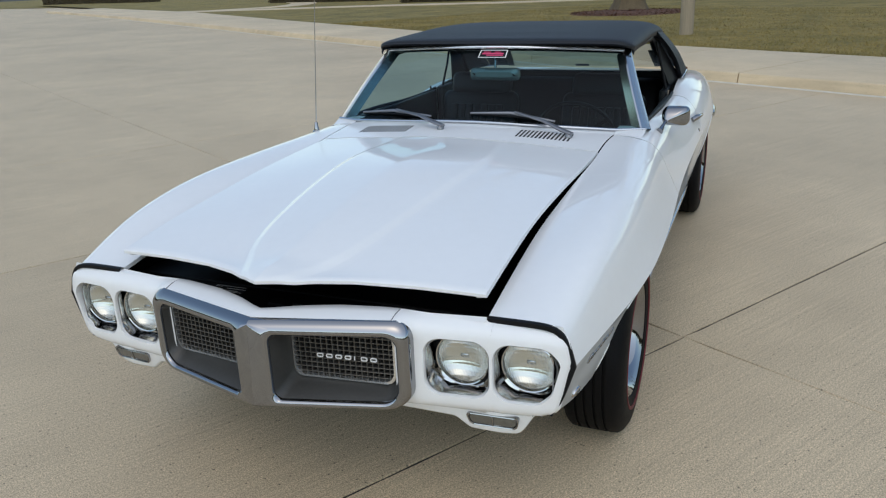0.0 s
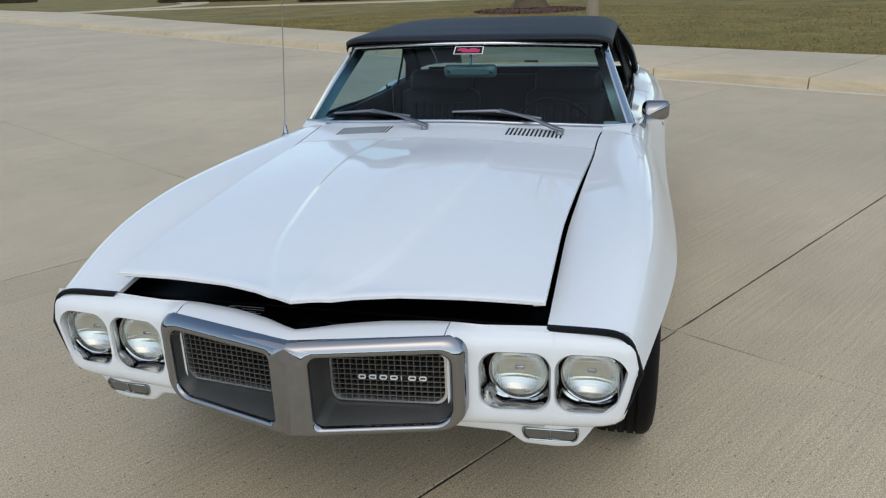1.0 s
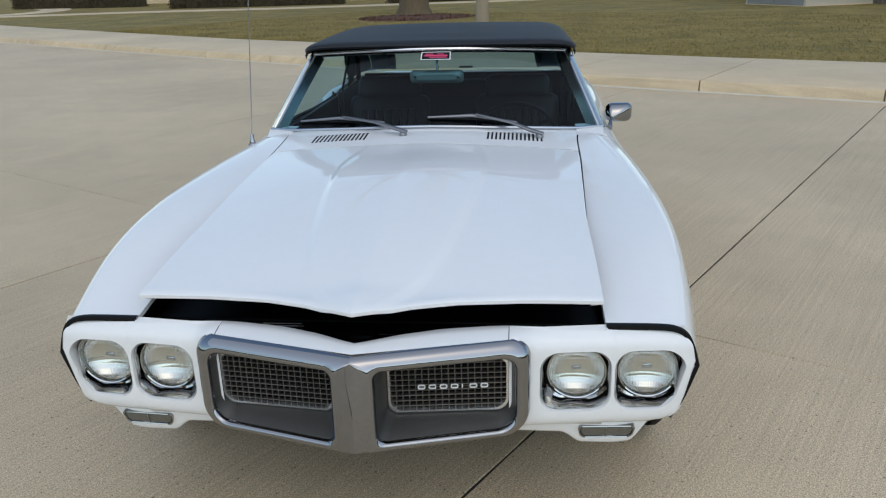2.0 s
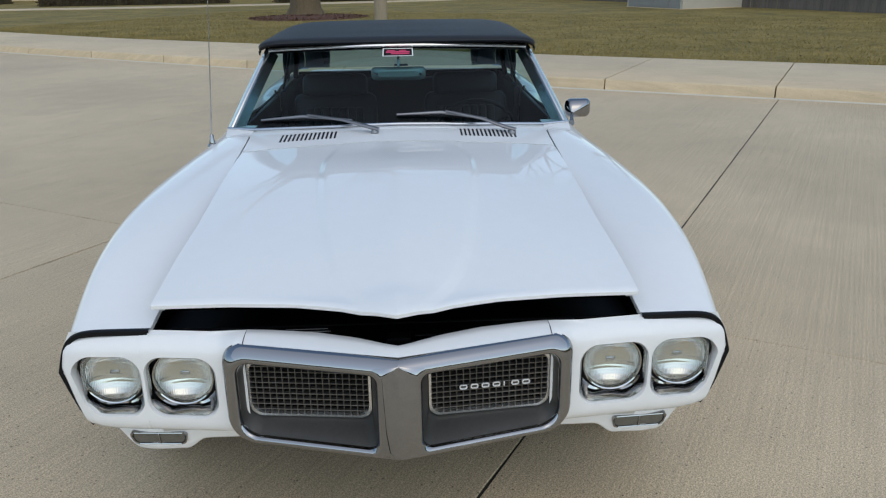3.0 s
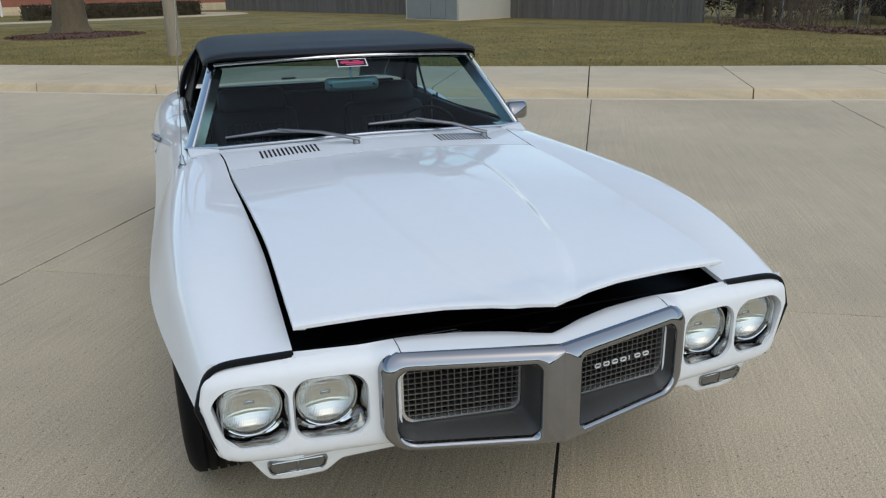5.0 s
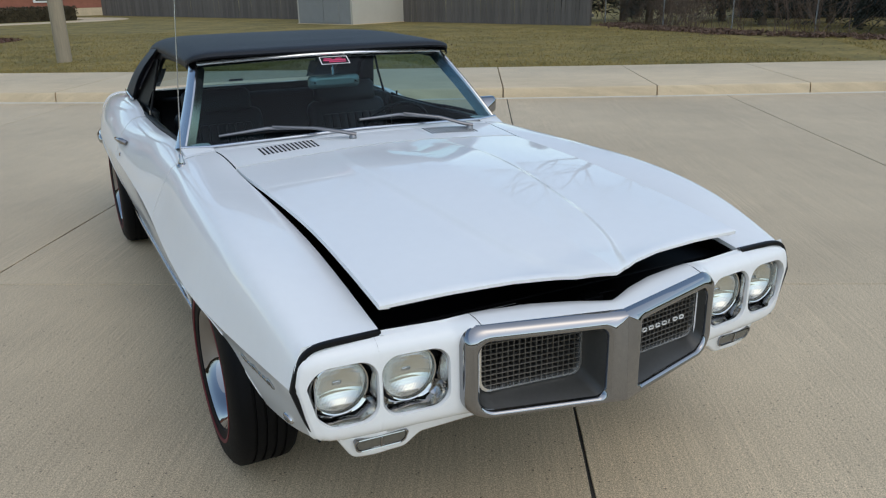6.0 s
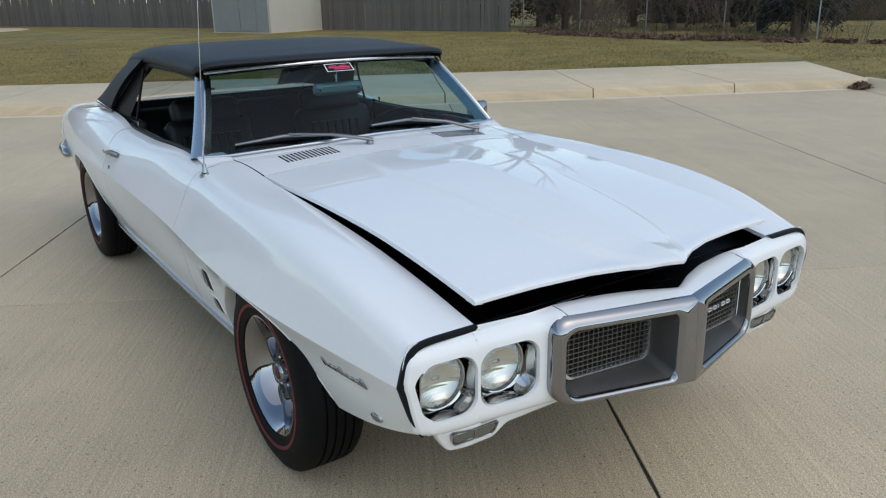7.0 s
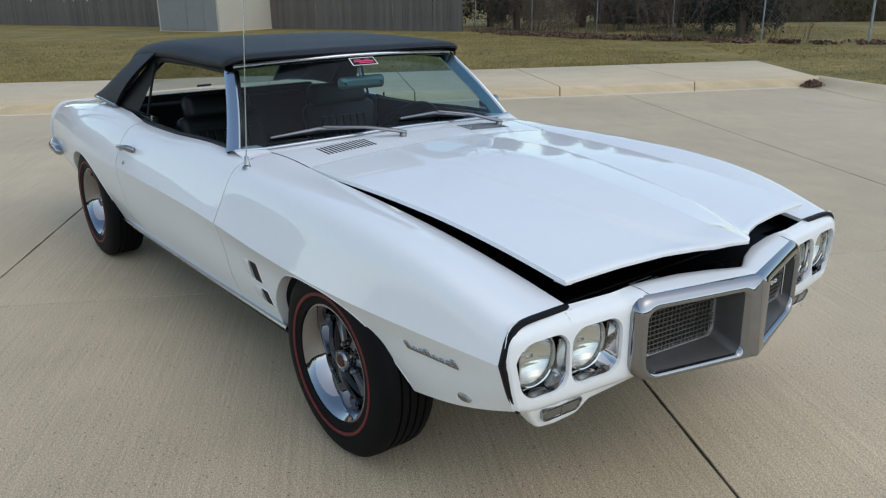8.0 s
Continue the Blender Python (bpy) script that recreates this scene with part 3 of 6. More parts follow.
def hood_mesh():
    ny = 60
    rows = []
    cols = [(0, k / 10) for k in range(10)] + [(1, k / 8) for k in range(8)] + [(2, k / 16) for k in range(17)]
    cols = [(-1, *c) for c in cols[:0:-1]] + [(1, *c) for c in cols]
    for j in range(ny + 1):
        t = j / ny
        row = []
        for side, zone, f in cols:
            x = 0.3
            for _ in range(14):
                y = front_y(x) * (1 - t) + HINGE * t
                a, b = rise_x(y)
                e = edge_x(y) - 0.005
                x = 0.5 * x + 0.5 * (a * f if zone == 0 else a + (b - a) * f if zone == 1 else b + (e - b) * f)
            row.append(Vector((side * x, y, hood_z(x, y))))
        rows.append(row)
    lip = [Vector((p.x, p.y - 0.005, p.z - 0.004)) for p in rows[0]]
    lip2 = [Vector((p.x, p.y - 0.004, p.z - 0.013)) for p in rows[0]]
    lip3 = [Vector((p.x * 0.985, p.y + 0.05, p.z - 0.017)) for p in rows[0]]
    rows = [lip3, lip2, lip] + rows
    out = []
    for i, r in enumerate(rows):
        a, b = r[0], r[-1]
        if i < 3:
            out.append([a, a] + r + [b, b])
            continue
        out.append([a + Vector((0.03, 0, -0.018)), a + Vector((0.0, 0, -0.014))] + r + [b + Vector((0, 0, -0.014)), b + Vector((-0.03, 0, -0.018))])
    bm = grid(out)
    bmesh.ops.remove_doubles(bm, verts=bm.verts, dist=0.00005)
    return bm


hood = part("bonnet", hood_mesh(), PAINT, car, "white bonnet, ajar at the front", 45)
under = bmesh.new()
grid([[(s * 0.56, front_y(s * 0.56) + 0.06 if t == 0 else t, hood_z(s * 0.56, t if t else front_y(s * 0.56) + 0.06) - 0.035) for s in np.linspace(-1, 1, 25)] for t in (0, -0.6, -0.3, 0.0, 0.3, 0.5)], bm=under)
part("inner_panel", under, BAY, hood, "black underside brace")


def glass_y(x):
    return 0.765 + 0.15 * (abs(x) / 0.765) ** 2.2


def cowl_mesh():
    rows = []
    for t in np.linspace(0, 1, 28):
        row = []
        for s in np.linspace(-1, 1, 181):
            x = s * 0.634
            y = HINGE + 0.006 + (glass_y(x) - HINGE + 0.02) * t
            x = s * (edge_x(y) - 0.004)
            row.append((x, y, deck(x, y)))
        rows.append(row)
    rows.insert(0, [(p[0], p[1], p[2] - 0.02) for p in rows[0]])
    return grid(rows)


cowl = part("scuttle_panel", cowl_mesh(), PAINT, car, "white scuttle with vent slots", 45)
for s in (1, -1):
    for k in range(14):
        x = s * 0.37 - 0.003 + (k - 6.5) * 0.0170
        slot = box(-0.0038, 0.0038, -0.052, 0.052, -0.006, 0.0009)
        sl_y = (deck(x, 0.72) - deck(x, 0.62)) / 0.10
        sl_x = (deck(x + 0.02, 0.67) - deck(x - 0.02, 0.67)) / 0.04
        tilt = Matrix.Rotation(math.atan(sl_y), 4, "X") @ Matrix.Rotation(-math.atan(sl_x), 4, "Y")
        part("vent_slot", moved(slot, Matrix.Translation((x, 0.67, deck(x, 0.67))) @ tilt), BLACK, cowl)

# scuttle corners between fender tops and the windscreen
both("fender_corner", lambda: grid([[(x, y, z) for x, y, z in ((0.632, 0.80, 0.868), (0.70, 0.80, 0.864), (0.745, 0.80, 0.852))], [(0.632, 0.89, 0.886), (0.70, 0.90, 0.886), (0.755, 0.915, 0.884)], [(0.632, 0.96, 0.886), (0.70, 0.97, 0.886), (0.75, 0.985, 0.882)]]), PAINT, car)


# ---- nose panel with headlamp openings
PLAN_X = [0.0, 0.36, 0.42, 0.535, 0.65, 0.74, 0.780, 0.804, 0.815]
PLAN_Y = [-0.842, -0.842, -0.833, -0.818, -0.807, -0.799, -0.793, -0.785, -0.772]


def nose(x, q):
    """The nose panel: q is the height on its flat face and runs on round its upper and lower edges."""
    dy = float(np.interp(q, [0.40, 0.425, 0.445, 0.46, 0.475, 0.652, 0.668, 0.682, 0.70, 0.73], [0.075, 0.035, 0.012, 0.003, 0, 0, 0.003, 0.010, 0.026, 0.055]))
    z = float(np.interp(q, [0.40, 0.425, 0.445, 0.46, 0.475, 0.652, 0.668, 0.682, 0.70, 0.73], [0.428, 0.432, 0.445, 0.459, 0.475, 0.652, 0.668, 0.681, 0.694, 0.704]))
    xm = float(np.interp(z, [0.425, 0.445, 0.47, 0.60, 0.66, 0.704], [0.745, 0.775, 0.797, 0.834, 0.822, 0.800]))
    z = max(z, 0.428 + 0.024 * sstep(0.68, 0.80, x))
    k = 1 - sstep(0.375, 0.436, x)
    if k > 0 and q > 0.652:
        fy = float(np.interp(q, [0.652, 0.668, 0.682, 0.70, 0.73], [-0.842, -0.850, -0.848, -0.822, -0.782]))
        fz = float(np.interp(q, [0.652, 0.668, 0.682, 0.70, 0.73], [0.652, 0.690, 0.6975, 0.7045, 0.705]))
        y0 = float(np.interp(x, PLAN_X, PLAN_Y))
        dy, z = dy + (fy - y0 - dy) * k, z + (fz - z) * k
    w = sstep(0.62, 0.815, x)
    xx = x - (0.815 - xm) * w
    y = float(np.interp(x, PLAN_X, PLAN_Y)) + dy
    return Vector((xx, min(y, -0.766 if x > 0.606 else -0.786), z))


LAMPS = ((0.536, 0.443, 0.620), (0.714, 0.628, 0.785))
LAMP_Z, OPEN_Z0, OPEN_Z1 = 0.580, 0.486, 0.652


def radial(cell, hole, rings=7):
    """Loops between a rectangular cell and the hole inside it, in (x, q)."""
    (a, b, c, d), pts = cell, hole
    cx, cz = sum(p[0] for p in pts) / len(pts), sum(p[1] for p in pts) / len(pts)
    outer = []
    for px, pz in pts:
        dx, dz = px - cx, pz - cz
        k = min(((b - cx) if dx > 0 else (a - cx)) / dx if abs(dx) > 1e-9 else 1e9, ((d - cz) if dz > 0 else (c - cz)) / dz if abs(dz) > 1e-9 else 1e9)
        outer.append((cx + dx * k, cz + dz * k))
    for corner in ((a, c), (b, c), (b, d), (a, d)):
        i = min(range(len(outer)), key=lambda j: (outer[j][0] - corner[0]) ** 2 + (outer[j][1] - corner[1]) ** 2)
        outer[i] = corner
    return [[(o[0] + (p[0] - o[0]) * t, o[1] + (p[1] - o[1]) * t) for o, p in zip(outer, pts)] for t in np.linspace(0, 1, rings + 1)]


def nose_panel():
    bm = bmesh.new()
    for (lx, a, b), cell in zip(LAMPS, ((0.3675, 0.624), (0.624, 0.815))):
        hole = rounded(a, b, OPEN_Z0, OPEN_Z1, 0.048, 14)
        loops = [[nose(x, q) for x, q in r] for r in radial((cell[0], cell[1], 0.40, 0.73), hole, 12)]
        inner = loops[-1]
        mid = Vector(((a + b) / 2, 0, (OPEN_Z0 + OPEN_Z1) / 2))
        loops.append([p + Vector(((mid.x - p.x) * 0.02, 0.006, (mid.z - p.z) * 0.02)) for p in inner])
        loops.append([p + Vector(((mid.x - p.x) * 0.04, 0.03, (mid.z - p.z) * 0.04)) for p in inner])
        grid(loops, closed=True, bm=bm)
    bmesh.ops.remove_doubles(bm, verts=bm.verts, dist=0.0004)
    return bm


both("headlamp_panel", nose_panel, PAINT, car, "white headlamp panel", 38)


def strip_back(x):
    return float(np.interp(abs(x), [0, 0.03, 0.10, 0.2, 0.32, 0.404], [-0.895, -0.882, -0.845, -0.808, -0.785, -0.778]))


def top_strip():
    rows = []
    for x in np.linspace(-0.366, 0.366, 49):
        yb = strip_back(x)
        yf = float(np.interp(abs(x), [0, 0.404], [-0.944, -0.838]))
        rows.append([(x, yb + 0.004, 0.66), (x, yb, 0.701), (x, yb - 0.006, 0.706), (x, (yb + yf) / 2, 0.705), (x, yf, 0.6975), (x, yf + 0.01, 0.65)])
    return grid(rows)


part("upper_grille_panel", top_strip(), PAINT, car, "white panel above the grille", 50)
both("panel_seam", lambda: tube([(0.3668, -0.784, 0.7035), (0.3668, -0.795, 0.7045), (0.3668, -0.82, 0.7042), (0.3668, -0.849, 0.6975)], 0.0011, 6), BLACK, car)


# ---- chrome beak: two rings that meet in a centre post
def beak_y(s):
    return float(np.interp(s, [0, 0.03, 0.06, 0.41, 0.42], [-0.982, -0.974, -0.962, -0.868, -0.864]))


def ring_rows(spec):
    rows = []
    for (x0, x1, z0, z1, r, d) in spec:
        rows.append([Vector((x, beak_y(x) + d + 9.0 * max(0.0, z - 0.648) ** 2, z)) for x, z in rounded(x0, x1, z0, z1, r, 10)])
    return rows


SP = [
    (-0.0005, 0.418, 0.446, 0.690, (0.045, 0.001, 0.001, 0.064), 0.075),
    (-0.0005, 0.4205, 0.443, 0.6965, (0.047, 0.001, 0.001, 0.066), 0.032),
    (-0.0005, 0.4200, 0.4435, 0.6980, (0.047, 0.001, 0.001, 0.066), 0.019),
    (-0.0005, 0.4175, 0.4455, 0.6965, (0.046, 0.001, 0.001, 0.064), 0.009),
    (-0.0005, 0.4130, 0.4480, 0.6925, (0.045, 0.001, 0.001, 0.061), 0.003),
    (-0.0005, 0.4070, 0.4510, 0.6870, (0.044, 0.001, 0.001, 0.058), 0.000),
    (0.040, 0.4000, 0.4550, 0.6770, (0.041, 0.020, 0.022, 0.054), -0.0015),
    (0.044, 0.3940, 0.4590, 0.6690, (0.038, 0.018, 0.022, 0.050), -0.0012),
    (0.049, 0.3890, 0.4620, 0.6630, (0.036, 0.020, 0.024, 0.047), 0.0015),
    (0.052, 0.3855, 0.4647, 0.6585, (0.034, 0.020, 0.024, 0.046), 0.0065),
    (0.053, 0.384, 0.466, 0.656, (0.034, 0.020, 0.024, 0.046), 0.014),
]
surround = both("grille_surround", lambda: grid(ring_rows(SP), closed=True), CHROME, car, "chrome grille surround", 50)


G0, G1, GZ0, GZ1 = 0.068, 0.368, 0.499, 0.648


def grille_y(x):
    return -0.828 - 0.034 * (G1 - abs(x)) / (G1 - G0)


def cavity():
    a = [Vector((x, beak_y(x) + 0.014, z)) for x, z in rounded(0.053, 0.384, 0.466, 0.656, (0.034, 0.02, 0.024, 0.046), 10)]
    b = [Vector((x, beak_y(x) + 0.022, z)) for x, z in rounded(0.055, 0.381, 0.470, 0.653, (0.034, 0.02, 0.024, 0.046), 10)]
    c = [Vector((x, grille_y(x), z)) for x, z in rounded(G0, G1, GZ0, GZ1, (0.02, 0.02, 0.03, 0.034), 10)]
    d = [Vector((x, grille_y(x) + 0.013, z)) for x, z in rounded(G0 + 0.002, G1 - 0.002, GZ0 + 0.002, GZ1 - 0.002, (0.02, 0.02, 0.03, 0.034), 10)]
    return grid([a, b, c, d], closed=True)


both("grille_recess", cavity, ARGENT, car, "dark grey painted grille recess", 50)
def grille_frame():
    rows = []
    for inset, d in ((0.0, 0.0), (0.001, -0.009), (0.007, -0.010), (0.009, 0.004)):
        rows.append([Vector((x, grille_y(x) - 0.001 + d, z)) for x, z in rounded(G0 + inset, G1 - inset, GZ0 + inset, GZ1 - inset, (0.018, 0.018, 0.028, 0.032), 10)])
    return grid(rows, closed=True)


frames = both("grille_frame", grille_frame, BRIGHT, car, "bright grille frame", 50)
both("grille_backing", lambda: grid([[(G0 - 0.01, grille_y(G0) + 0.03, z), (G1 + 0.01, grille_y(G1) + 0.03, z)] for z in (GZ0 - 0.02, GZ1 + 0.008)]), BLACK, car)
vbar = bpy.data.meshes.new("grille_bar")
b_ = box(-0.0013, 0.0013, -0.008, 0.006, GZ0 + 0.003, GZ1 - 0.003, 0.0006, 1)
b_.to_mesh(vbar)
hbar = bpy.data.meshes.new("grille_bar_h")
half_g = (G1 - G0) / 2
b_ = box(-half_g + 0.003, half_g - 0.003, -0.007, 0.006, -0.0013, 0.0013, 0.0006, 1)
b_.to_mesh(hbar)
BARS = material("grille_bars", (0.165, 0.158, 0.145), 0.4, 0.8, var=0.2, scale=30)
G_TURN = math.degrees(math.atan2(0.034, G1 - G0))
for s, fr in zip((1, -1), frames):
    for k in range(1, 18):
        ob = part("grille_bar", vbar, BARS, fr, smooth=0)
        gx = G0 + 0.004 + (G1 - G0 - 0.008) * k / 18
        ob.location = (s * gx, grille_y(gx) + 0.002, 0)
    for k in range(1, 10):
        ob = part("grille_bar", hbar, BARS, fr, smooth=0)
        ob.matrix_local = pose(s * (G0 + G1) / 2, grille_y((G0 + G1) / 2) + 0.001, GZ0 + 0.002 + (GZ1 - GZ0 - 0.004) * k / 10, 0, 0, s * G_TURN)
# maker's badge: plain white strokes
badge = part("badge", box(0.146, 0.322, -0.0015, 0.0, -0.0005, 0.0005), BARS, car, "small white badge on the grille")
badge.matrix_local = pose(0, grille_y(0.22) - 0.0115 - 0.22 * math.tan(radians(G_TURN)), 0.572, 0, 0, G_TURN)
for k in range(7):
    x = 0.144 + k * 0.0272 - (0.008 if k > 4 else 0)
    if k == 4:
        part("badge_stroke", box(x, x + 0.0028, -0.004, 0.001, -0.006, 0.006, 0.0008, 1), LETTER, badge)
        continue
    o = [[(px, d, pz) for px, pz in rounded(x + i, x + 0.019 - i, -0.006 + i, 0.006 - i, 0.0045 - i * 0.6, 5)] for i, d in ((0, 0.001), (0, -0.003), (0.0026, -0.003), (0.0026, 0.001))]
    part("badge_stroke", grid(o, closed=True), LETTER, badge)


# ---- headlamps
def headlamp(side, lx, a, b, bezel_parent):
    c = Vector((lx, float(np.interp(lx, PLAN_X, PLAN_Y)) + 0.016, LAMP_Z))
    bz = bmesh.new()
    n = 14
    outline = rounded(a, b, OPEN_Z0, OPEN_Z1, 0.048, n)

    def face(x):
        return float(np.interp(x, PLAN_X, PLAN_Y))

    def ring_at(r, d):
        out = []
        for x, z in outline:
            ang = math.atan2(z - LAMP_Z, x - lx)
            out.append(Vector((lx + r * math.cos(ang), c.y + d, LAMP_Z + r * math.sin(ang))))
        return out
    mx, mz = (a + b) / 2, (OPEN_Z0 + OPEN_Z1) / 2
    r0 = [Vector((x + (mx - x) * 0.03, face(x) + 0.010, z + (mz - z) * 0.03)) for x, z in outline]
    r1 = [Vector((x + (mx - x) * 0.06, face(x) + 0.008, z + (mz - z) * 0.06)) for x, z in outline]
    r2 = [Vector((x + (mx - x) * 0.09, face(x) + 0.016, z + (mz - z) * 0.09)) for x, z in outline]
    r4 = ring_at(0.0845, 0.032)
    r3 = [p.lerp(q, 0.55) + Vector((0, 0.014, 0)) for p, q in zip(r2, r4)]
    grid([r0, r1, r2, r3, r4, ring_at(0.084, 0.05)], closed=True, bm=bz)
    lens_prof = [(0.03, 0.0712), (0.022, 0.0708), (0.017, 0.066), (0.011, 0.052), (0.007, 0.034), (0.0052, 0.016), (0.005, 0.0)]
    m = Matrix.Translation(c)
    lens = moved(lathe(lens_prof, 40, "y"), m)
    bowl = moved(lathe([(0.031, 0.0705), (0.042, 0.0635), (0.053, 0.048), (0.061, 0.027), (0.064, 0.0)], 40, "y"), m)
    trim = moved(lathe([(0.034, 0.0765), (0.020, 0.0762), (0.0165, 0.0742), (0.018, 0.0715), (0.03, 0.0708)], 48, "y"), m)
    seal = moved(lathe([(0.052, 0.088), (0.036, 0.0865), (0.034, 0.076), (0.048, 0.0755)], 40, "y"), m)
    knob = moved(lathe([(0.0, 0.004), (-0.004, 0.0035), (-0.006, 0.0)], 10, "y"), Matrix.Translation((lx, c.y + 0.018, LAMP_Z - 0.064)))
    shield = moved(box(-0.012, 0.012, 0.036, 0.042, -0.002, 0.008, 0.002, 1), m)
    bms = (("filament_shield", shield, STEEL, ""), ("bezel", bz, LAMP_CHROME, "chrome headlamp bezel"), ("lamp_seal", seal, BLACK, ""), ("lamp_ring", trim, LAMP_CHROME, ""), ("reflector", bowl, BOWL, "bright reflector"), ("lens", lens, LENS, "fluted clear lens"), ("aiming_pip", knob, LENS, ""))
    for name, bm, mat, lab in bms:
        if side < 0:
            mirror_x(bm)
        part(name, bm, mat, bezel_parent, lab, 45)


for side in (1, -1):
    for lx, a, b in LAMPS:
        hl = new("headlamp")
        hl.parent = car
        hl["label"] = "round sealed-beam headlamp"
        headlamp(side, lx, a, b, hl)

# ---- black seal between fender and nose
def seal_strip():
    sec = section(-0.765)
    pts = [p for p in sec if p[1] > 0.447]
    rows = []
    for i, (x, z) in enumerate(pts):
        x0, z0 = pts[max(0, i - 1)]
        x1, z1 = pts[min(len(pts) - 1, i + 1)]
        t = Vector((x1 - x0, z1 - z0)).normalized()
        nx, nz = -t.y, t.x
        if nx * 1 + nz * 0.5 < 0:
            nx, nz = -nx, -nz
        rows.append([(x - nx * 0.010, -0.7785, z - nz * 0.010), (x + nx * 0.001, -0.7785, z + nz * 0.001), (x + nx * 0.003, -0.775, z + nz * 0.003), (x + nx * 0.003, -0.767, z + nz * 0.003), (x + nx * 0.001, -0.7605, z + nz * 0.001), (x - nx * 0.012, -0.7605, z - nz * 0.012)])
    return grid(rows)


both("nose_seal", seal_strip, BLACK, car, "black rubber seal", 50)

# ---- lower valance with the signal lamps
def val_y(z, a):
    return -0.772 - (z - 0.382) * 0.25 + 0.028 * sstep(0.62, 0.755, a)


def valance():
    rows = []
    for x in np.linspace(-0.748, 0.748, 170):
        a = abs(x)
        pod = sstep(0.500, 0.556, a) * (1 - sstep(0.676, 0.746, a))
        zb = 0.396 - 0.034 * pod + 0.048 * sstep(0.676, 0.746, a)
        row = [(x, val_y(0.445, a) + 0.01, 0.445)]
        for f in np.linspace(0, 1, 6):
            z = 0.434 + (zb + 0.008 - 0.434) * f
            row.append((x, val_y(z, a), z))
        yb = val_y(zb, a)
        row += [(x, yb + 0.002, zb + 0.003), (x, yb + 0.008, zb), (x, yb + 0.03, zb), (x, yb + 0.09, zb + 0.02)]
        rows.append(row)
    return grid(rows)


val = part("lower_valance", valance(), PAINT, car, "white lower valance", 50)
for s in (1, -1):
    lamp = new("signal_lamp")
    lamp.parent = car
    lamp["label"] = "clear oblong signal lamp under the headlamps"
    turn = Matrix.Translation((s * 0.617, -0.7765, 0.407)) @ Matrix.Rotation(radians(14), 4, "X") @ Matrix.Rotation(radians(s * 3), 4, "Z")

    def outline(i):
        o = rounded(-0.075 + i, 0.075 - i, -0.021 + i, 0.021 - i, 0.013, 6)
        return [(x * (1 + 3.0 * (z - 0.021)), z) for x, z in o]
    rim = grid([[Vector((x, y, z)) for x, z in outline(i)] for i, y in ((0, 0.010), (0.0, -0.004), (0.002, -0.0055), (0.004, -0.004), (0.005, 0.004))], closed=True)
    part("rim", moved(rim, turn), CHROME, lamp, smooth=45)
    lens = bmesh.new()
    grid([[Vector((x * k, y, z * k)) for x, z in outline(0.005)] for k, y in ((1, 0.0), (0.97, -0.002), (0.7, -0.003), (0.02, -0.003))], closed=True, bm=lens)
    part("lens", moved(lens, turn), SIGNAL, lamp, "ribbed clear lens")
    part("divider", moved(box(-0.002, 0.002, -0.006, 0, -0.017, 0.017, 0.001, 1), turn), CHROME, lamp)

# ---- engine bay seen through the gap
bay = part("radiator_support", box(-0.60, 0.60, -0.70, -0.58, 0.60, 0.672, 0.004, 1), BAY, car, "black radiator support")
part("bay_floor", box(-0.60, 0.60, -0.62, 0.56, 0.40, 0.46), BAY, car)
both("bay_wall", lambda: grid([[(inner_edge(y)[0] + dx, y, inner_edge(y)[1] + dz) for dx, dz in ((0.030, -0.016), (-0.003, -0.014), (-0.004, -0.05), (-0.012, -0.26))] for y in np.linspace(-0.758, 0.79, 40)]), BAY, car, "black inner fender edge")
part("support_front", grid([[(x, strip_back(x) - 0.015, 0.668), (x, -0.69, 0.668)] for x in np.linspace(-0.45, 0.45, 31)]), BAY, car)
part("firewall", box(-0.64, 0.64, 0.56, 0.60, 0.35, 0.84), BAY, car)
label_plate = part("information_label", box(-0.292, -0.165, -0.762, -0.712, 0.6682, 0.6692), BAY, car, "black label with grey print")
for k in range(6):
    x0, x1 = ((-0.286, -0.172), (-0.268, -0.19), (-0.286, -0.25), (-0.24, -0.172), (-0.286, -0.262), (-0.286, -0.18))[k]
    part("print_line", box(x0, x1, -0.757 + k * 0.0075, -0.7555 + k * 0.0075, 0.6693, 0.6697), PAPER, label_plate)
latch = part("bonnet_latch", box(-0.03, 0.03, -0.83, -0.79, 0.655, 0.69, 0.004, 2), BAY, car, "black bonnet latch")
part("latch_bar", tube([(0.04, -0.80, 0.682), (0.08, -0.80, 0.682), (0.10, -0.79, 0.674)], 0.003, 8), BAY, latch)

# ---- inner fenders, wheel housings, floor
for yc, zc, r, grow in (ARCH_F, ARCH_R):
    def housing():
        rows = []
        for a in np.linspace(radians(4), radians(165), 40):
            rr = arch_r(math.cos(a), math.sin(a), r, grow)
            y, z = yc + (rr + 0.004) * math.cos(a), zc + (rr + 0.004) * math.sin(a)
            rows.append([(0.58, y, z), (pt(y, z) - 0.038, y, z)])
        return grid(rows)
    both("wheel_housing", housing, UNDER, car)
part("floor_pan", box(-0.58, 0.58, -0.42, 3.6, 0.27, 0.33, 0.01, 1), UNDER, car)
part("floor_pan", box(-0.80, 0.80, 0.42, 2.32, 0.24, 0.30, 0.01, 1), UNDER, car)
both("rocker_trim", lambda: tube([(pt(y, 0.31) + 0.002, y, 0.298) for y in np.linspace(0.41, 2.36, 24)], 0.009, 8), STEEL, car, "bright sill moulding")

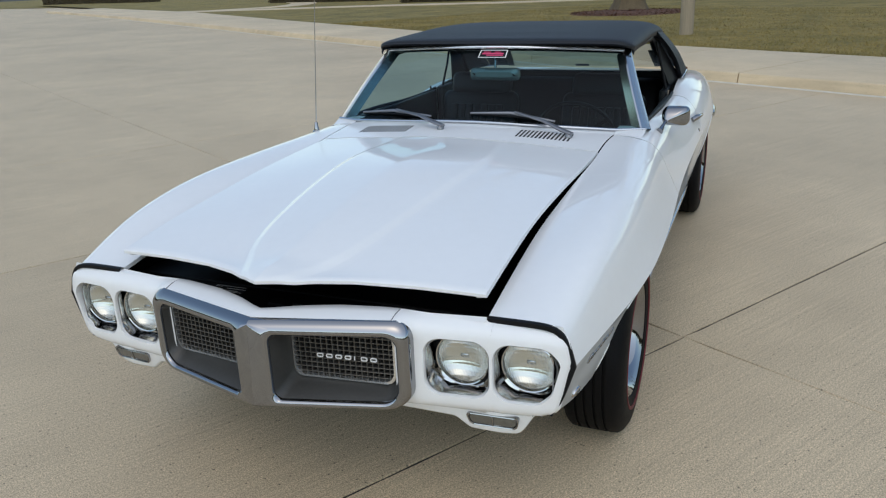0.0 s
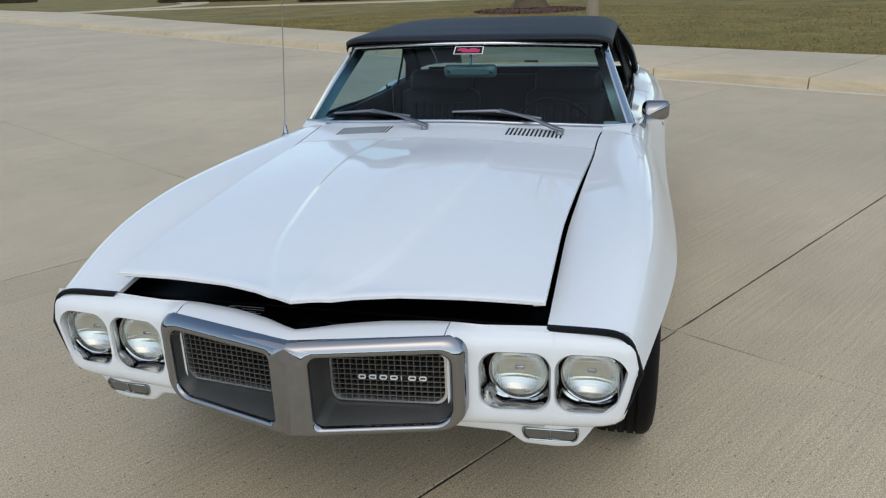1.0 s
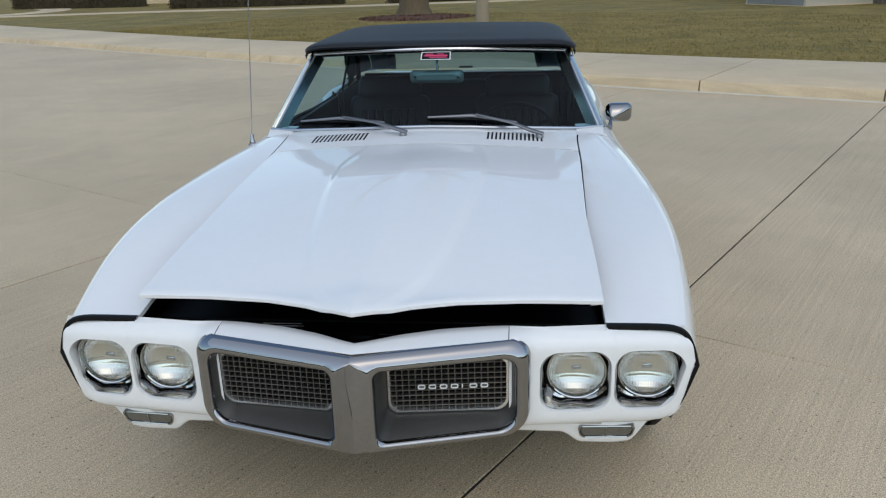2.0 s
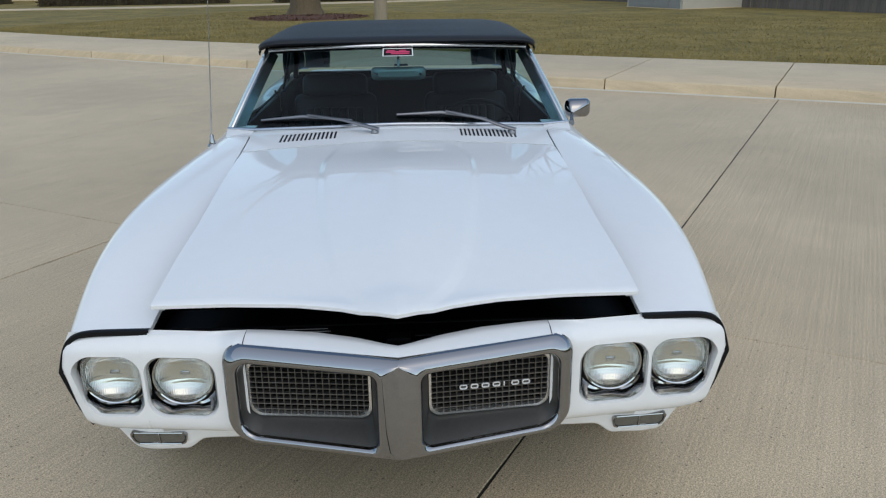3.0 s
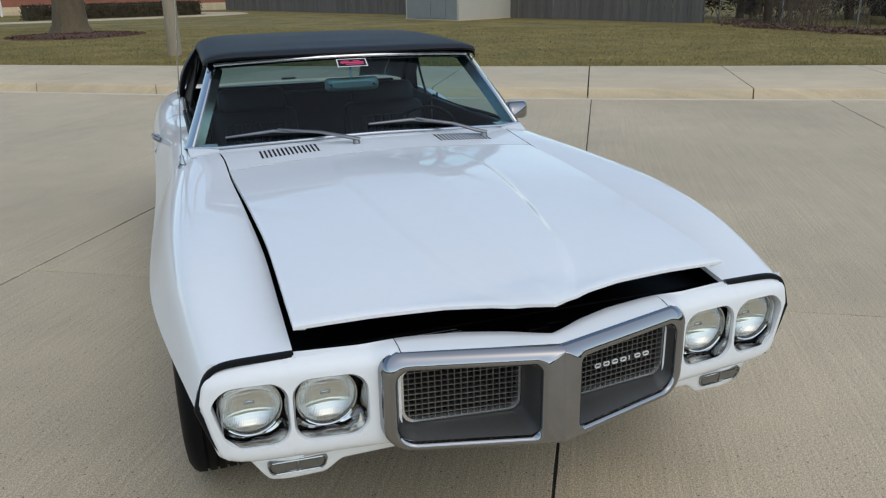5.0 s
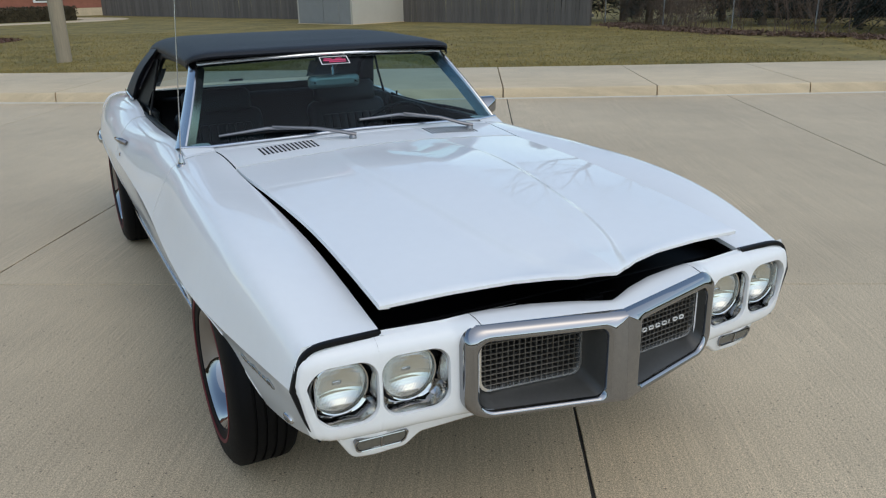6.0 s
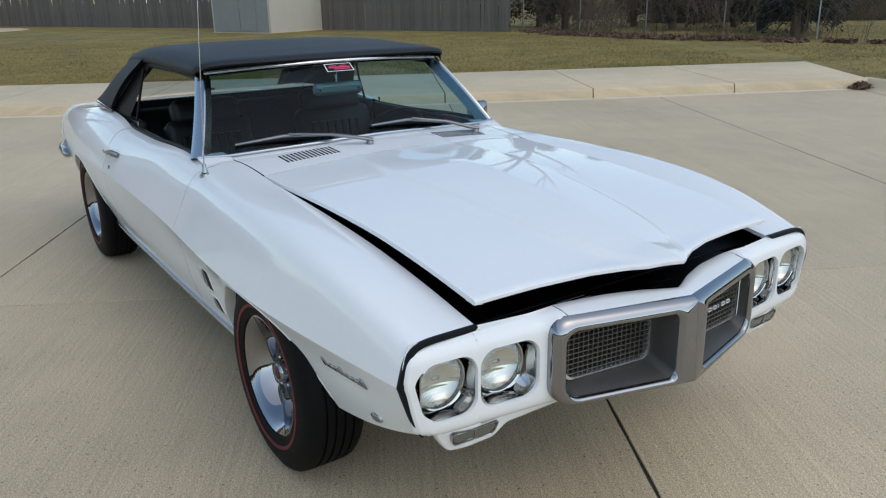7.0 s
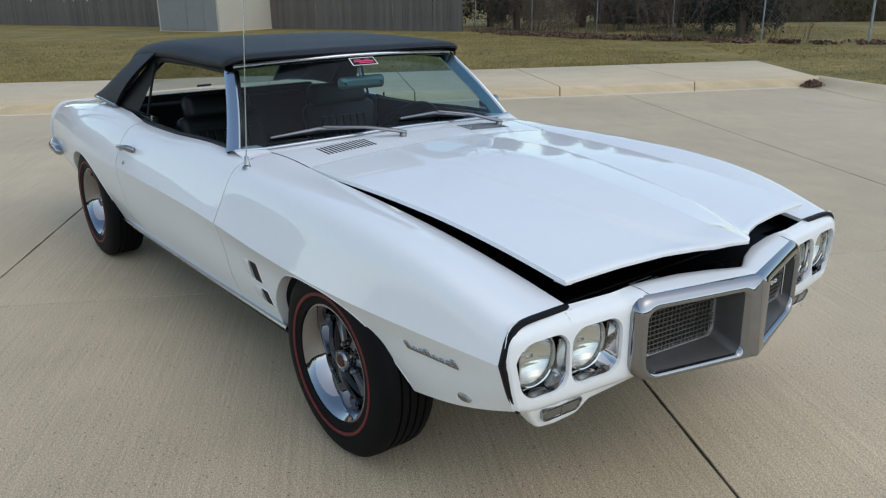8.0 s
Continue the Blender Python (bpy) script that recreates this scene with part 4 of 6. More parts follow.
# ---- details on the body side
def on_side(y, z, s, lift=0.0):
    """A frame on the body side: x outwards, y along the car, z up the panel."""
    x0 = pt(y, z)
    dz = (pt(y, z + 0.02) - pt(y, z - 0.02)) / 0.04
    dy = (pt(y + 0.02, z) - pt(y - 0.02, z)) / 0.04
    n = Vector((1, -dy, -dz)).normalized()
    t = Vector((dy, 1, 0)).normalized()
    b = n.cross(t)
    m = Matrix((n, t, b)).transposed().to_4x4()
    m.translation = Vector((x0, y, z)) + n * lift
    return Matrix.Diagonal((s, 1, 1, 1)) @ m


def sided(bm, m, s):
    bmesh.ops.transform(bm, matrix=m, verts=bm.verts)
    if s < 0:
        bmesh.ops.reverse_faces(bm, faces=bm.faces)
    return bm


for s, fender in zip((1, -1), fenders):
    # two louvres behind the wheel
    for y, z, h, w in ((0.520, 0.505, 0.084, 0.032), (0.478, 0.412, 0.064, 0.028)):
        m = on_side(y, z, s)
        shear = Matrix(((1, 0, 0, 0), (0, 1, 0.14, 0), (0, 0, 1, 0), (0, 0, 0, 1)))
        lou = part("fender_louvre", sided(moved(grid([[Vector((d, a, b)) for a, b in rounded(-w + i, w - i, -h / 2 + i, h / 2 - i, 0.006, 5)] for i, d in ((-0.002, -0.004), (0, 0.003), (0.0015, 0.0025), (0.002, -0.003))], closed=True), shear), m, s), PAINT, car, "white louvre rim")
        part("louvre_insert", sided(moved(box(-0.008, 0.002, -w + 0.001, w - 0.001, -h / 2 + 0.001, h / 2 - 0.001), shear), m, s), BLACK, lou, "black louvre insert")
        flap = []
        for t in np.linspace(0, 1, 10):
            row = []
            for v in np.linspace(-1, 1, 13):
                fall = (1 - t) ** 1.5
                b = v * h / 2 * (1 - 0.25 * t)
                f = on_side(y + w + 0.002 + 0.13 * t + 0.14 * b, z + b, 1)
                row.append(f @ Vector((-0.0015 + 0.008 * fall * (1 - abs(v) ** 5), 0, 0)))
            flap.append(row)
        part("louvre_blister", sided(grid(flap), Matrix.Diagonal((s, 1, 1, 1)), s), PAINT, lou, smooth=50)
    # script badge, as a run of slanted chrome strokes
    script = part("script_badge", sided(box(-0.001, 0.003, -0.10, 0.10, -0.012, -0.008, 0.001, 1), on_side(-0.50, 0.535, s), s), CHROME, car, "chrome script badge")
    heights = (0.032, 0.020, 0.018, 0.018, 0.028, 0.02, 0.018, 0.030)
    for k, h in enumerate(heights):
        st = box(0.0, 0.005, -0.008, 0.008, -0.010, h - 0.012, 0.002, 1)
        st.transform(Matrix(((1, 0, 0, 0), (0, 1, 0.35, 0), (0, 0, 1, 0), (0, 0, 0, 1))))
        part("stroke", sided(st, on_side(-0.50 - 0.092 + k * 0.0262, 0.535, s), s), CHROME, script)
    # side marker
    mk = part("side_marker", sided(lathe([(-0.003, 0.020), (0.004, 0.019), (0.006, 0.016), (0.007, 0.0)], 24, "x"), on_side(-0.585, 0.425, s) @ Matrix.Diagonal((1, 1.25, 0.8, 1)), s), STEEL, car, "small oval side marker lamp")
    part("marker_lens", sided(lathe([(0.006, 0.012), (0.009, 0.010), (0.010, 0.0)], 20, "x"), on_side(-0.585, 0.425, s) @ Matrix.Diagonal((1, 1.25, 0.8, 1)), s), SIGNAL, mk)
    # wheel opening mouldings
    for yc, zc, r, grow in (ARCH_F, ARCH_R):
        pts = []
        for a in np.linspace(radians(14), radians(160), 56):
            rr = arch_r(math.cos(a), math.sin(a), r, grow) + 0.003
            y, z = yc + rr * math.cos(a), zc + rr * math.sin(a)
            pts.append((s * (pt(y, z) - 0.0005), y, z))
        part("arch_lip", tube(pts, [0.0008] + [0.0028] * 54 + [0.0008], 6), PAINT, car, "rolled white wheel-arch lip")

for s, door in zip((1, -1), doors):
    m = on_side(1.945, 0.752, s)
    handle = part("door_handle", sided(tube([(0.004, -0.075, 0.008), (0.022, -0.062, 0.01), (0.026, -0.03, 0.008), (0.026, 0.03, 0.004), (0.018, 0.055, 0.002), (0.004, 0.068, 0.0)], [0.014, 0.015, 0.013, 0.011, 0.013, 0.014], 10, flat=0.8), m @ Matrix.Diagonal((1.25, 1.2, 1.2, 1)), s), CHROME, door, "chrome door handle")
    part("push_button", sided(moved(lathe([(0.0, 0.012), (0.028, 0.0115), (0.030, 0.0)], 16, "x"), Matrix.Translation((0, -0.055, 0.006))), m, s), CHROME, handle)
    part("door_lock", sided(lathe([(-0.002, 0.010), (0.004, 0.0095), (0.005, 0.0)], 16, "x"), on_side(1.955, 0.692, s), s), CHROME, door)
    belt = [(s * (0.727), y, inner_edge(y)[1] + 0.006) for y in np.linspace(0.98, 2.1, 14)]
    part("belt_moulding", tube(belt, 0.009, 8), BLACK, door, "black window channel")
    part("inner_panel", sided(box(0.70, 0.725, 0.98, 2.06, 0.36, 0.868, 0.01, 2), Matrix.Diagonal((s, 1, 1, 1)), s), VINYL, door, "black vinyl door panel")
    part("arm_rest", sided(box(0.64, 0.71, 1.25, 1.65, 0.60, 0.65, 0.02, 3), Matrix.Diagonal((s, 1, 1, 1)), s), VINYL, door)
    part("lock_button", tube([(s * 0.715, 2.0, 0.872), (s * 0.715, 2.0, 0.90)], [0.005, 0.007], 8), CHROME, door)

# door mirror on the driver's door
mir = new("door_mirror")
mir.parent = car
mir["label"] = "chrome rectangular door mirror"
part("mirror_arm", tube([(0.795, 1.045, 0.852), (0.800, 1.06, 0.860), (0.806, 1.09, 0.876), (0.813, 1.118, 0.886)], [0.016, 0.011, 0.006, 0.007], 10), CHROME, mir)
hd = []
for k, d in ((0.10, -0.052), (0.42, -0.045), (0.74, -0.031), (0.93, -0.014), (1.0, 0.002), (1.0, 0.016), (0.95, 0.019)):
    c = Vector((0.847 - 0.036 * (1 - k), 1.165 + d, 0.902 - 0.018 * (1 - k)))
    hd.append([c + Vector((x * k, 0, z * k)) for x, z in rounded(-0.060, 0.062, -0.043, 0.043, (0.022, 0.034, 0.030, 0.026), 8)])
hm = grid(hd, closed=True)
cap(hm, hd[0])
part("mirror_head", hm, CHROME, mir, smooth=28)
cap_bm = bmesh.new()
cap(cap_bm, [p + Vector((0, -0.001, 0)) for p in hd[-1]])
part("mirror_glass", cap_bm, MIRROR, mir, smooth=0)

# ---- aerial
aer = new("aerial")
aer.parent = car
aer["label"] = "whip radio aerial on a chrome base"
AX, AY = -0.783, 0.735
AZ = 0.845
part("aerial_base", moved(lathe([(0.0, 0.021), (0.006, 0.020), (0.012, 0.013), (0.022, 0.012), (0.03, 0.009), (0.045, 0.008), (0.05, 0.004)], 20, "z"), Matrix.Translation((AX, AY, AZ))), CHROME, aer)
part("aerial_mast", tube([(AX, AY, AZ + 0.04), (AX + 0.025, AY + 0.002, AZ + 0.35), (AX + 0.06, AY + 0.004, AZ + 0.78)], [0.0026, 0.002, 0.0014], 8), STEEL, aer)

# ---- windscreen
def top_y(x):
    return 1.135 + 0.075 * (abs(x) / 0.6) ** 2


def ws(s, t):
    """A point of the windscreen glass; s across, t up."""
    xb, xt = 0.735 * s, 0.598 * s
    b = Vector((xb, glass_y(xb) + 0.012, deck(min(0.63, abs(xb)), min(0.83, glass_y(xb))) + 0.004))
    c = Vector((xt, top_y(xt), 1.205 - 0.02 * s * s))
    p = b.lerp(c, t)
    p.y -= 0.018 * math.sin(math.pi * t)
    return p


glass_bm = grid([[ws(s, t) for s in np.linspace(-1, 1, 31)] for t in np.linspace(0.0, 1, 13)])
windscreen = part("windscreen", glass_bm, GLASS, car, "tinted windscreen", 80)
windscreen.visible_shadow = False


def pillar():
    rows = []
    for t in np.linspace(-0.02, 1.03, 14):
        p = ws(1, t)
        d = (ws(1, 1) - ws(1, 0)).normalized()
        o = Vector((0.52, 0.85, 0.0)).normalized()
        w = 0.058 - 0.012 * t
        q = d.cross(o).normalized()
        if q.y > 0:
            q = -q
        rows.append([p - o * 0.012 + q * 0.004, p - o * 0.008 + q * 0.010, p + o * w * 0.5 + q * 0.010, p + o * w + q * 0.0, p + o * (w + 0.004) - q * 0.03, p + o * (w - 0.012) - q * 0.055, p - o * 0.005 - q * 0.05])
    return grid(rows, closed=True)


both("windscreen_pillar", pillar, STEEL, car, "bright windscreen pillar", 35)
part("header_trim", tube([tuple(ws(s, 1) + Vector((0, -0.006, 0.004))) for s in np.linspace(-1.0, 1.0, 31)], 0.0085, 8), BRIGHT, car, "chrome header moulding")
part("header_frame", tube([tuple(ws(s, 1) + Vector((0, 0.035, 0.0))) for s in np.linspace(-1, 1, 21)], 0.028, 8, flat=0.6), VINYL, car)
part("lower_reveal", tube([tuple(ws(s, 0) + Vector((0, -0.008, 0.004))) for s in np.linspace(-1.02, 1.02, 41)], 0.0065, 8), STEEL, car, "bright lower windscreen moulding")
sticker = part("sticker", grid([[ws(s, t) + Vector((0, -0.003, 0.001)) for s in np.linspace(-0.105, 0.105, 4)] for t in (0.872, 0.962)]), BLACK, windscreen, "black sticker with pink print")
for z0, z1, s0, s1 in ((0.888, 0.902, -0.05, 0.085), (0.908, 0.928, -0.088, 0.088), (0.933, 0.944, -0.08, -0.02), (0.933, 0.944, 0.01, 0.06)):
    part("print_bar", grid([[ws(s, t) + Vector((0, -0.0045, 0.0015)) for s in np.linspace(s0, s1, 3)] for t in (z0, z1)]), PINK, sticker)
part("sticker_edge", grid([[ws(s, t) + Vector((0, -0.0025, 0.0008)) for s in np.linspace(-0.113, 0.113, 4)] for t in (0.864, 0.970)]), LETTER, sticker)

# wipers parked on the glass
for pivot, mid, tip0, tip1 in (((-0.10, 0.655), -0.39, -0.60, -0.20), ((0.47, 0.675), 0.20, -0.01, 0.375)):
    wp = new("wiper")
    wp.parent = car
    wp["label"] = "bright wiper arm and blade"

    def on_glass(x, t, up):
        p = ws(x / (0.735 - 0.137 * t), t)
        return p + Vector((0, -0.7, 0.7)) * up
    pv = Vector((pivot[0], pivot[1], deck(pivot[0], pivot[1])))
    part("pivot", moved(lathe([(0, 0.016), (0.010, 0.015), (0.017, 0.010), (0.018, 0)], 14, "z"), Matrix.Translation(pv)), WIPER, wp)
    a1 = on_glass(mid, 0.11, 0.03)
    arm = [pv + Vector((0.014, -0.004, 0.016)), pv + Vector((-0.03, 0.012, 0.026)), pv.lerp(a1, 0.45) + Vector((0, 0, 0.020)), a1]
    part("arm", tube([tuple(p) for p in arm], [0.014, 0.015, 0.012, 0.008], 8, flat=0.55), WIPER, wp)
    part("blade_holder", tube([tuple(on_glass(tip0, 0.10, 0.012)), tuple(on_glass(mid - 0.02, 0.105, 0.024)), tuple(on_glass(tip1, 0.05, 0.012))], [0.005, 0.007, 0.005], 8), WIPER, wp)
    part("rubber", tube([tuple(on_glass(tip0, 0.10, 0.006)), tuple(on_glass(mid, 0.085, 0.007)), tuple(on_glass(tip1, 0.05, 0.006))], 0.005, 6), BLACK, wp)

# rear-view mirror
rv = new("rear_view_mirror")
rv.parent = car
rv["label"] = "interior mirror on a chrome stalk"
part("stalk", tube([(0.0, 1.15, 1.195), (0.0, 1.135, 1.15), (0, 1.13, 1.105)], 0.006, 8), CHROME, rv)
part("housing", grid([[Vector((x, 1.125 + y, 1.083 + z)) for x, z in rounded(-0.125 + i, 0.125 - i, -0.03 + i * 0.6, 0.03 - i * 0.6, 0.018, 6)] for i, y in ((0.03, -0.022), (0.006, -0.016), (0, -0.004), (0, 0.006))], closed=True), SHELL, rv, smooth=60)
mface = bmesh.new()
cap(mface, [Vector((x, 1.104, 1.083 + z)) for x, z in rounded(-0.095, 0.095, -0.012, 0.012, 0.01, 6)])
part("backing", mface, SHELL, rv, smooth=0)

# ---- soft top
TOP_C = [(1.118, 1.226), (1.165, 1.247), (1.40, 1.260), (1.80, 1.271), (2.20, 1.266), (2.50, 1.234), (2.71, 1.155), (2.93, 1.02), (3.09, 0.91)]
TOP_S = [(1.205, 1.196, 0.640), (1.24, 1.203, 0.645), (1.45, 1.202, 0.640), (1.80, 1.208, 0.632), (2.12, 1.204, 0.628), (2.38, 1.178, 0.626), (2.59, 1.100, 0.620), (2.80, 1.000, 0.633), (3.00, 0.918, 0.664)]


def canopy(k, s):
    yc, zc = hermite(range(9), TOP_C, k)
    ys, zs, xs = hermite(range(9), TOP_S, k)
    a = abs(s)
    box_like = 1 - sstep(3.0, 5.0, k)
    f = (0.86 + 0.05 * box_like) * (1 - a ** (9 + 5 * box_like)) ** 0.58 + (0.14 - 0.05 * box_like) * (1 - a * a) if a < 1 else 0.0
    bow = 0.004 * math.sin(k * 3.1)
    return Vector((s * xs, ys + (yc - ys) * f, zs + (zc - zs) * f - abs(bow) * (1 - a)))


def top_mesh():
    ks = list(np.linspace(0, 8, 65))
    ss = [math.sin(a) for a in np.linspace(-math.pi / 2, math.pi / 2, 45)]
    rows = [[canopy(k, s) for s in ss] for k in ks]
    rows.insert(0, [p + Vector((0, 0.006, -0.010)) for p in rows[0]])
    for r, k in zip(rows, [0] + ks):
        if k <= 4.2:
            r.insert(0, r[0] + Vector((0.004, 0, -0.018)))
            r.append(r[-1] + Vector((-0.004, 0, -0.018)))
        else:
            r.insert(0, r[0] + Vector((0.004, 0, -0.006)))
            r.append(r[-1] + Vector((-0.004, 0, -0.006)))
    bm = grid(rows)
    gone = []
    for f in bm.faces:
        c = f.calc_center_median()
        if abs(c.x) < 0.49 and c.y > 2.55 and 0.915 < c.z < 1.10:
            gone.append(f)
    bmesh.ops.delete(bm, geom=gone, context="FACES")
    return bm


roof = part("soft_top", top_mesh(), CANVAS, car, "black vinyl convertible top", 60)
sol = roof.modifiers.new("thick", "SOLIDIFY")
sol.thickness, sol.offset = 0.006, -1
SAIL_T = [(2.08, 1.205, 0.630), (2.24, 1.196, 0.628), (2.40, 1.176, 0.627), (2.59, 1.100, 0.622), (2.80, 1.000, 0.635), (3.00, 0.918, 0.666)]
SAIL_B = [(2.56, 0.893, 0.738), (2.66, 0.900, 0.738), (2.76, 0.905, 0.736), (2.87, 0.908, 0.728), (2.97, 0.906, 0.716), (3.08, 0.902, 0.690)]


def sail():
    rows = []
    for k in np.linspace(0, 5, 26):
        t, b = hermite(range(6), SAIL_T, k), hermite(range(6), SAIL_B, k)
        row = []
        for v in np.linspace(0, 1, 12):
            p = t * (1 - v) + b * v
            bulge = math.sin(math.pi * v) * 0.022
            row.append(Vector((p[2] + bulge, p[0], p[1] + bulge * 0.4)))
        rows.append(row)
    rows.insert(0, [p + Vector((-0.03, 0.006, 0)) for p in rows[0]])
    return grid(rows)


for ob in both("sail_panel", sail, CANVAS, car, "black vinyl sail panel", 60):
    sol = ob.modifiers.new("thick", "SOLIDIFY")
    sol.thickness, sol.offset = 0.006, -1
rear_glass = part("rear_window", grid([[Vector((s * 0.53, float(np.interp(z, [0.905, 1.02, 1.15], [3.095, 2.925, 2.725])) - 0.01 - 0.05 * s * s, z)) for s in np.linspace(-1, 1, 15)] for z in np.linspace(0.905, 1.12, 8)]), CLEAR, car, "clear rear window in the soft top", 80)
rear_glass.visible_shadow = False
both("top_frame", lambda: tube([(0.60, 1.20, 1.165), (0.60, 1.6, 1.178), (0.60, 2.05, 1.175), (0.62, 2.32, 1.06), (0.67, 2.55, 0.91)], 0.016, 8), BLACK, car, "black folding top frame")
def lining():
    rows = []
    for v in np.linspace(0, 1, 8):
        a = Vector((0.600, 2.06, 1.185)).lerp(Vector((0.690, 2.30, 0.880)), v)
        b = Vector((0.612, 2.14, 1.190)).lerp(Vector((0.718, 2.62, 0.888)), v)
        rows.append([a, a.lerp(b, 0.5) + Vector((0.004, 0, 0)), b])
    return grid(rows)


both("top_lining", lining, BLACK, car, "black inner lining of the top")
both("quarter_glass_edge", lambda: tube([(0.69, 2.14, 0.885), (0.655, 2.14, 1.02), (0.625, 2.12, 1.15)], 0.007, 8), BLACK, car)
both("belt_trim_rear", lambda: tube([(0.742, 2.50, 0.906), (0.742, 2.62, 0.912), (0.738, 2.76, 0.917), (0.726, 2.92, 0.914), (0.704, 3.04, 0.906), (0.655, 3.11, 0.902)], 0.008, 8), CHROME, car, "chrome moulding at the foot of the top")

# ---- boot lid, tail and rear bumper
part("boot_lid", grid([[(s * (0.69 - 0.07 * t), 3.02 + 0.74 * t, inner_edge(3.02 + 0.74 * t)[1] + 0.014 * (1 - s * s) - 0.002) for s in np.linspace(-1, 1, 21)] for t in np.linspace(0, 1, 14)]), PAINT, car, "white boot lid")
tail = bmesh.new()
sec = section(3.76)
prof = [(x, z) for x, z in sec]
grid([[(x * k, 3.76 + 0.04 * (1 - k), z) for x, z in prof] for k in (1, 0.9, 0.5, 0, -0.5, -0.9, -1)], bm=tail)
part("tail_panel", tail, PAINT, car, "white tail panel")
bp = [(sx * a, b, c) for sx, a, b, c in ((-1, 0.862, 3.42, 0.53), (-1, 0.864, 3.56, 0.53), (-1, 0.845, 3.72, 0.535), (-1, 0.79, 3.82, 0.54), (-1, 0.4, 3.86, 0.54), (1, 0.0, 3.865, 0.54), (1, 0.4, 3.86, 0.54), (1, 0.79, 3.82, 0.54), (1, 0.845, 3.72, 0.535), (1, 0.864, 3.56, 0.53), (1, 0.862, 3.42, 0.53))]
part("rear_bumper", tube([tuple(p) for p in spline(bp, 50)], [0.012] + [0.033] * 48 + [0.012], 12, flat=1.0), CHROME, car, "chrome rear bumper")

# ---- cabin
part("cabin_floor", box(-0.72, 0.72, 0.60, 2.9, 0.30, 0.33), CARPET, car)
part("cabin_rear", box(-0.69, 0.69, 2.86, 2.90, 0.30, 0.90), VINYL, car)
both("quarter_trim", lambda: box(0.66, 0.70, 2.06, 2.95, 0.32, 0.885, 0.01, 2), VINYL, car)
dash = grid([[(x, max(y - 0.03 * (1 - (x / 0.7) ** 2), glass_y(x) + 0.03), z) for x in np.linspace(-0.70, 0.70, 15)] for y, z in ((0.80, 0.862), (0.92, 0.868), (1.02, 0.862), (1.06, 0.845), (1.075, 0.81), (1.06, 0.69), (1.0, 0.58))])
part("dashboard", dash, DASH, car, "black padded dashboard")
wheel_m = Matrix.Translation((0.37, 1.27, 0.778)) @ Matrix.Rotation(radians(-62), 4, "X")
rimp = [(0.19 * math.cos(a), 0.19 * math.sin(a), 0) for a in np.linspace(0, 2 * math.pi, 41)]
sw = new("steering_wheel")
sw.parent = car
sw["label"] = "black steering wheel"
part("rim", moved(tube(rimp, 0.009, 8), wheel_m), VINYL, sw)
for a in (0, 120, 240):
    part("spoke", moved(tube([(0, 0, -0.02), (0.18 * math.cos(radians(a + 90)), 0.18 * math.sin(radians(a + 90)), 0)], 0.012, 6, flat=0.4), wheel_m), VINYL, sw)
part("column", moved(tube([(0, 0, -0.01), (0, 0, -0.25)], [0.04, 0.03], 12), wheel_m), VINYL, sw)


def front_seat(x):
    st = new("front_seat")
    st.parent = car
    st["label"] = "black vinyl bucket seat with pleated back"
    part("cushion", moved(box(-0.26, 0.26, -0.27, 0.25, 0.0, 0.16, 0.05, 4), Matrix.Translation((x, 1.58, 0.36)) @ Matrix.Rotation(radians(6), 4, "X")), VINYL, st)
    back = Matrix.Translation((x, 1.84, 0.41)) @ Matrix.Rotation(radians(-17), 4, "X")
    part("backrest", moved(box(-0.235, 0.235, -0.06, 0.06, 0.0, 0.49, 0.05, 4), back), VINYL, st)
    for k in range(7):
        part("pleat", moved(box(-0.165 + k * 0.047, -0.122 + k * 0.047, -0.072, -0.05, 0.06, 0.40, 0.010, 2), back), VINYL, st)
    part("head_rest", moved(box(-0.185, 0.185, -0.06, 0.045, 0.455, 0.60, 0.045, 4), back), VINYL, st)


front_seat(-0.37)
front_seat(0.37)
rs = new("rear_seat")
rs.parent = car
rs["label"] = "black vinyl rear bench"
part("cushion", box(-0.62, 0.62, 2.20, 2.66, 0.36, 0.56, 0.05, 3), VINYL, rs)
part("backrest", moved(box(-0.60, 0.60, -0.05, 0.07, 0, 0.42, 0.05, 3), Matrix.Translation((0, 2.70, 0.46)) @ Matrix.Rotation(radians(-18), 4, "X")), VINYL, rs)


# ---- wheels
R_T, W_T = 0.328, 0.105


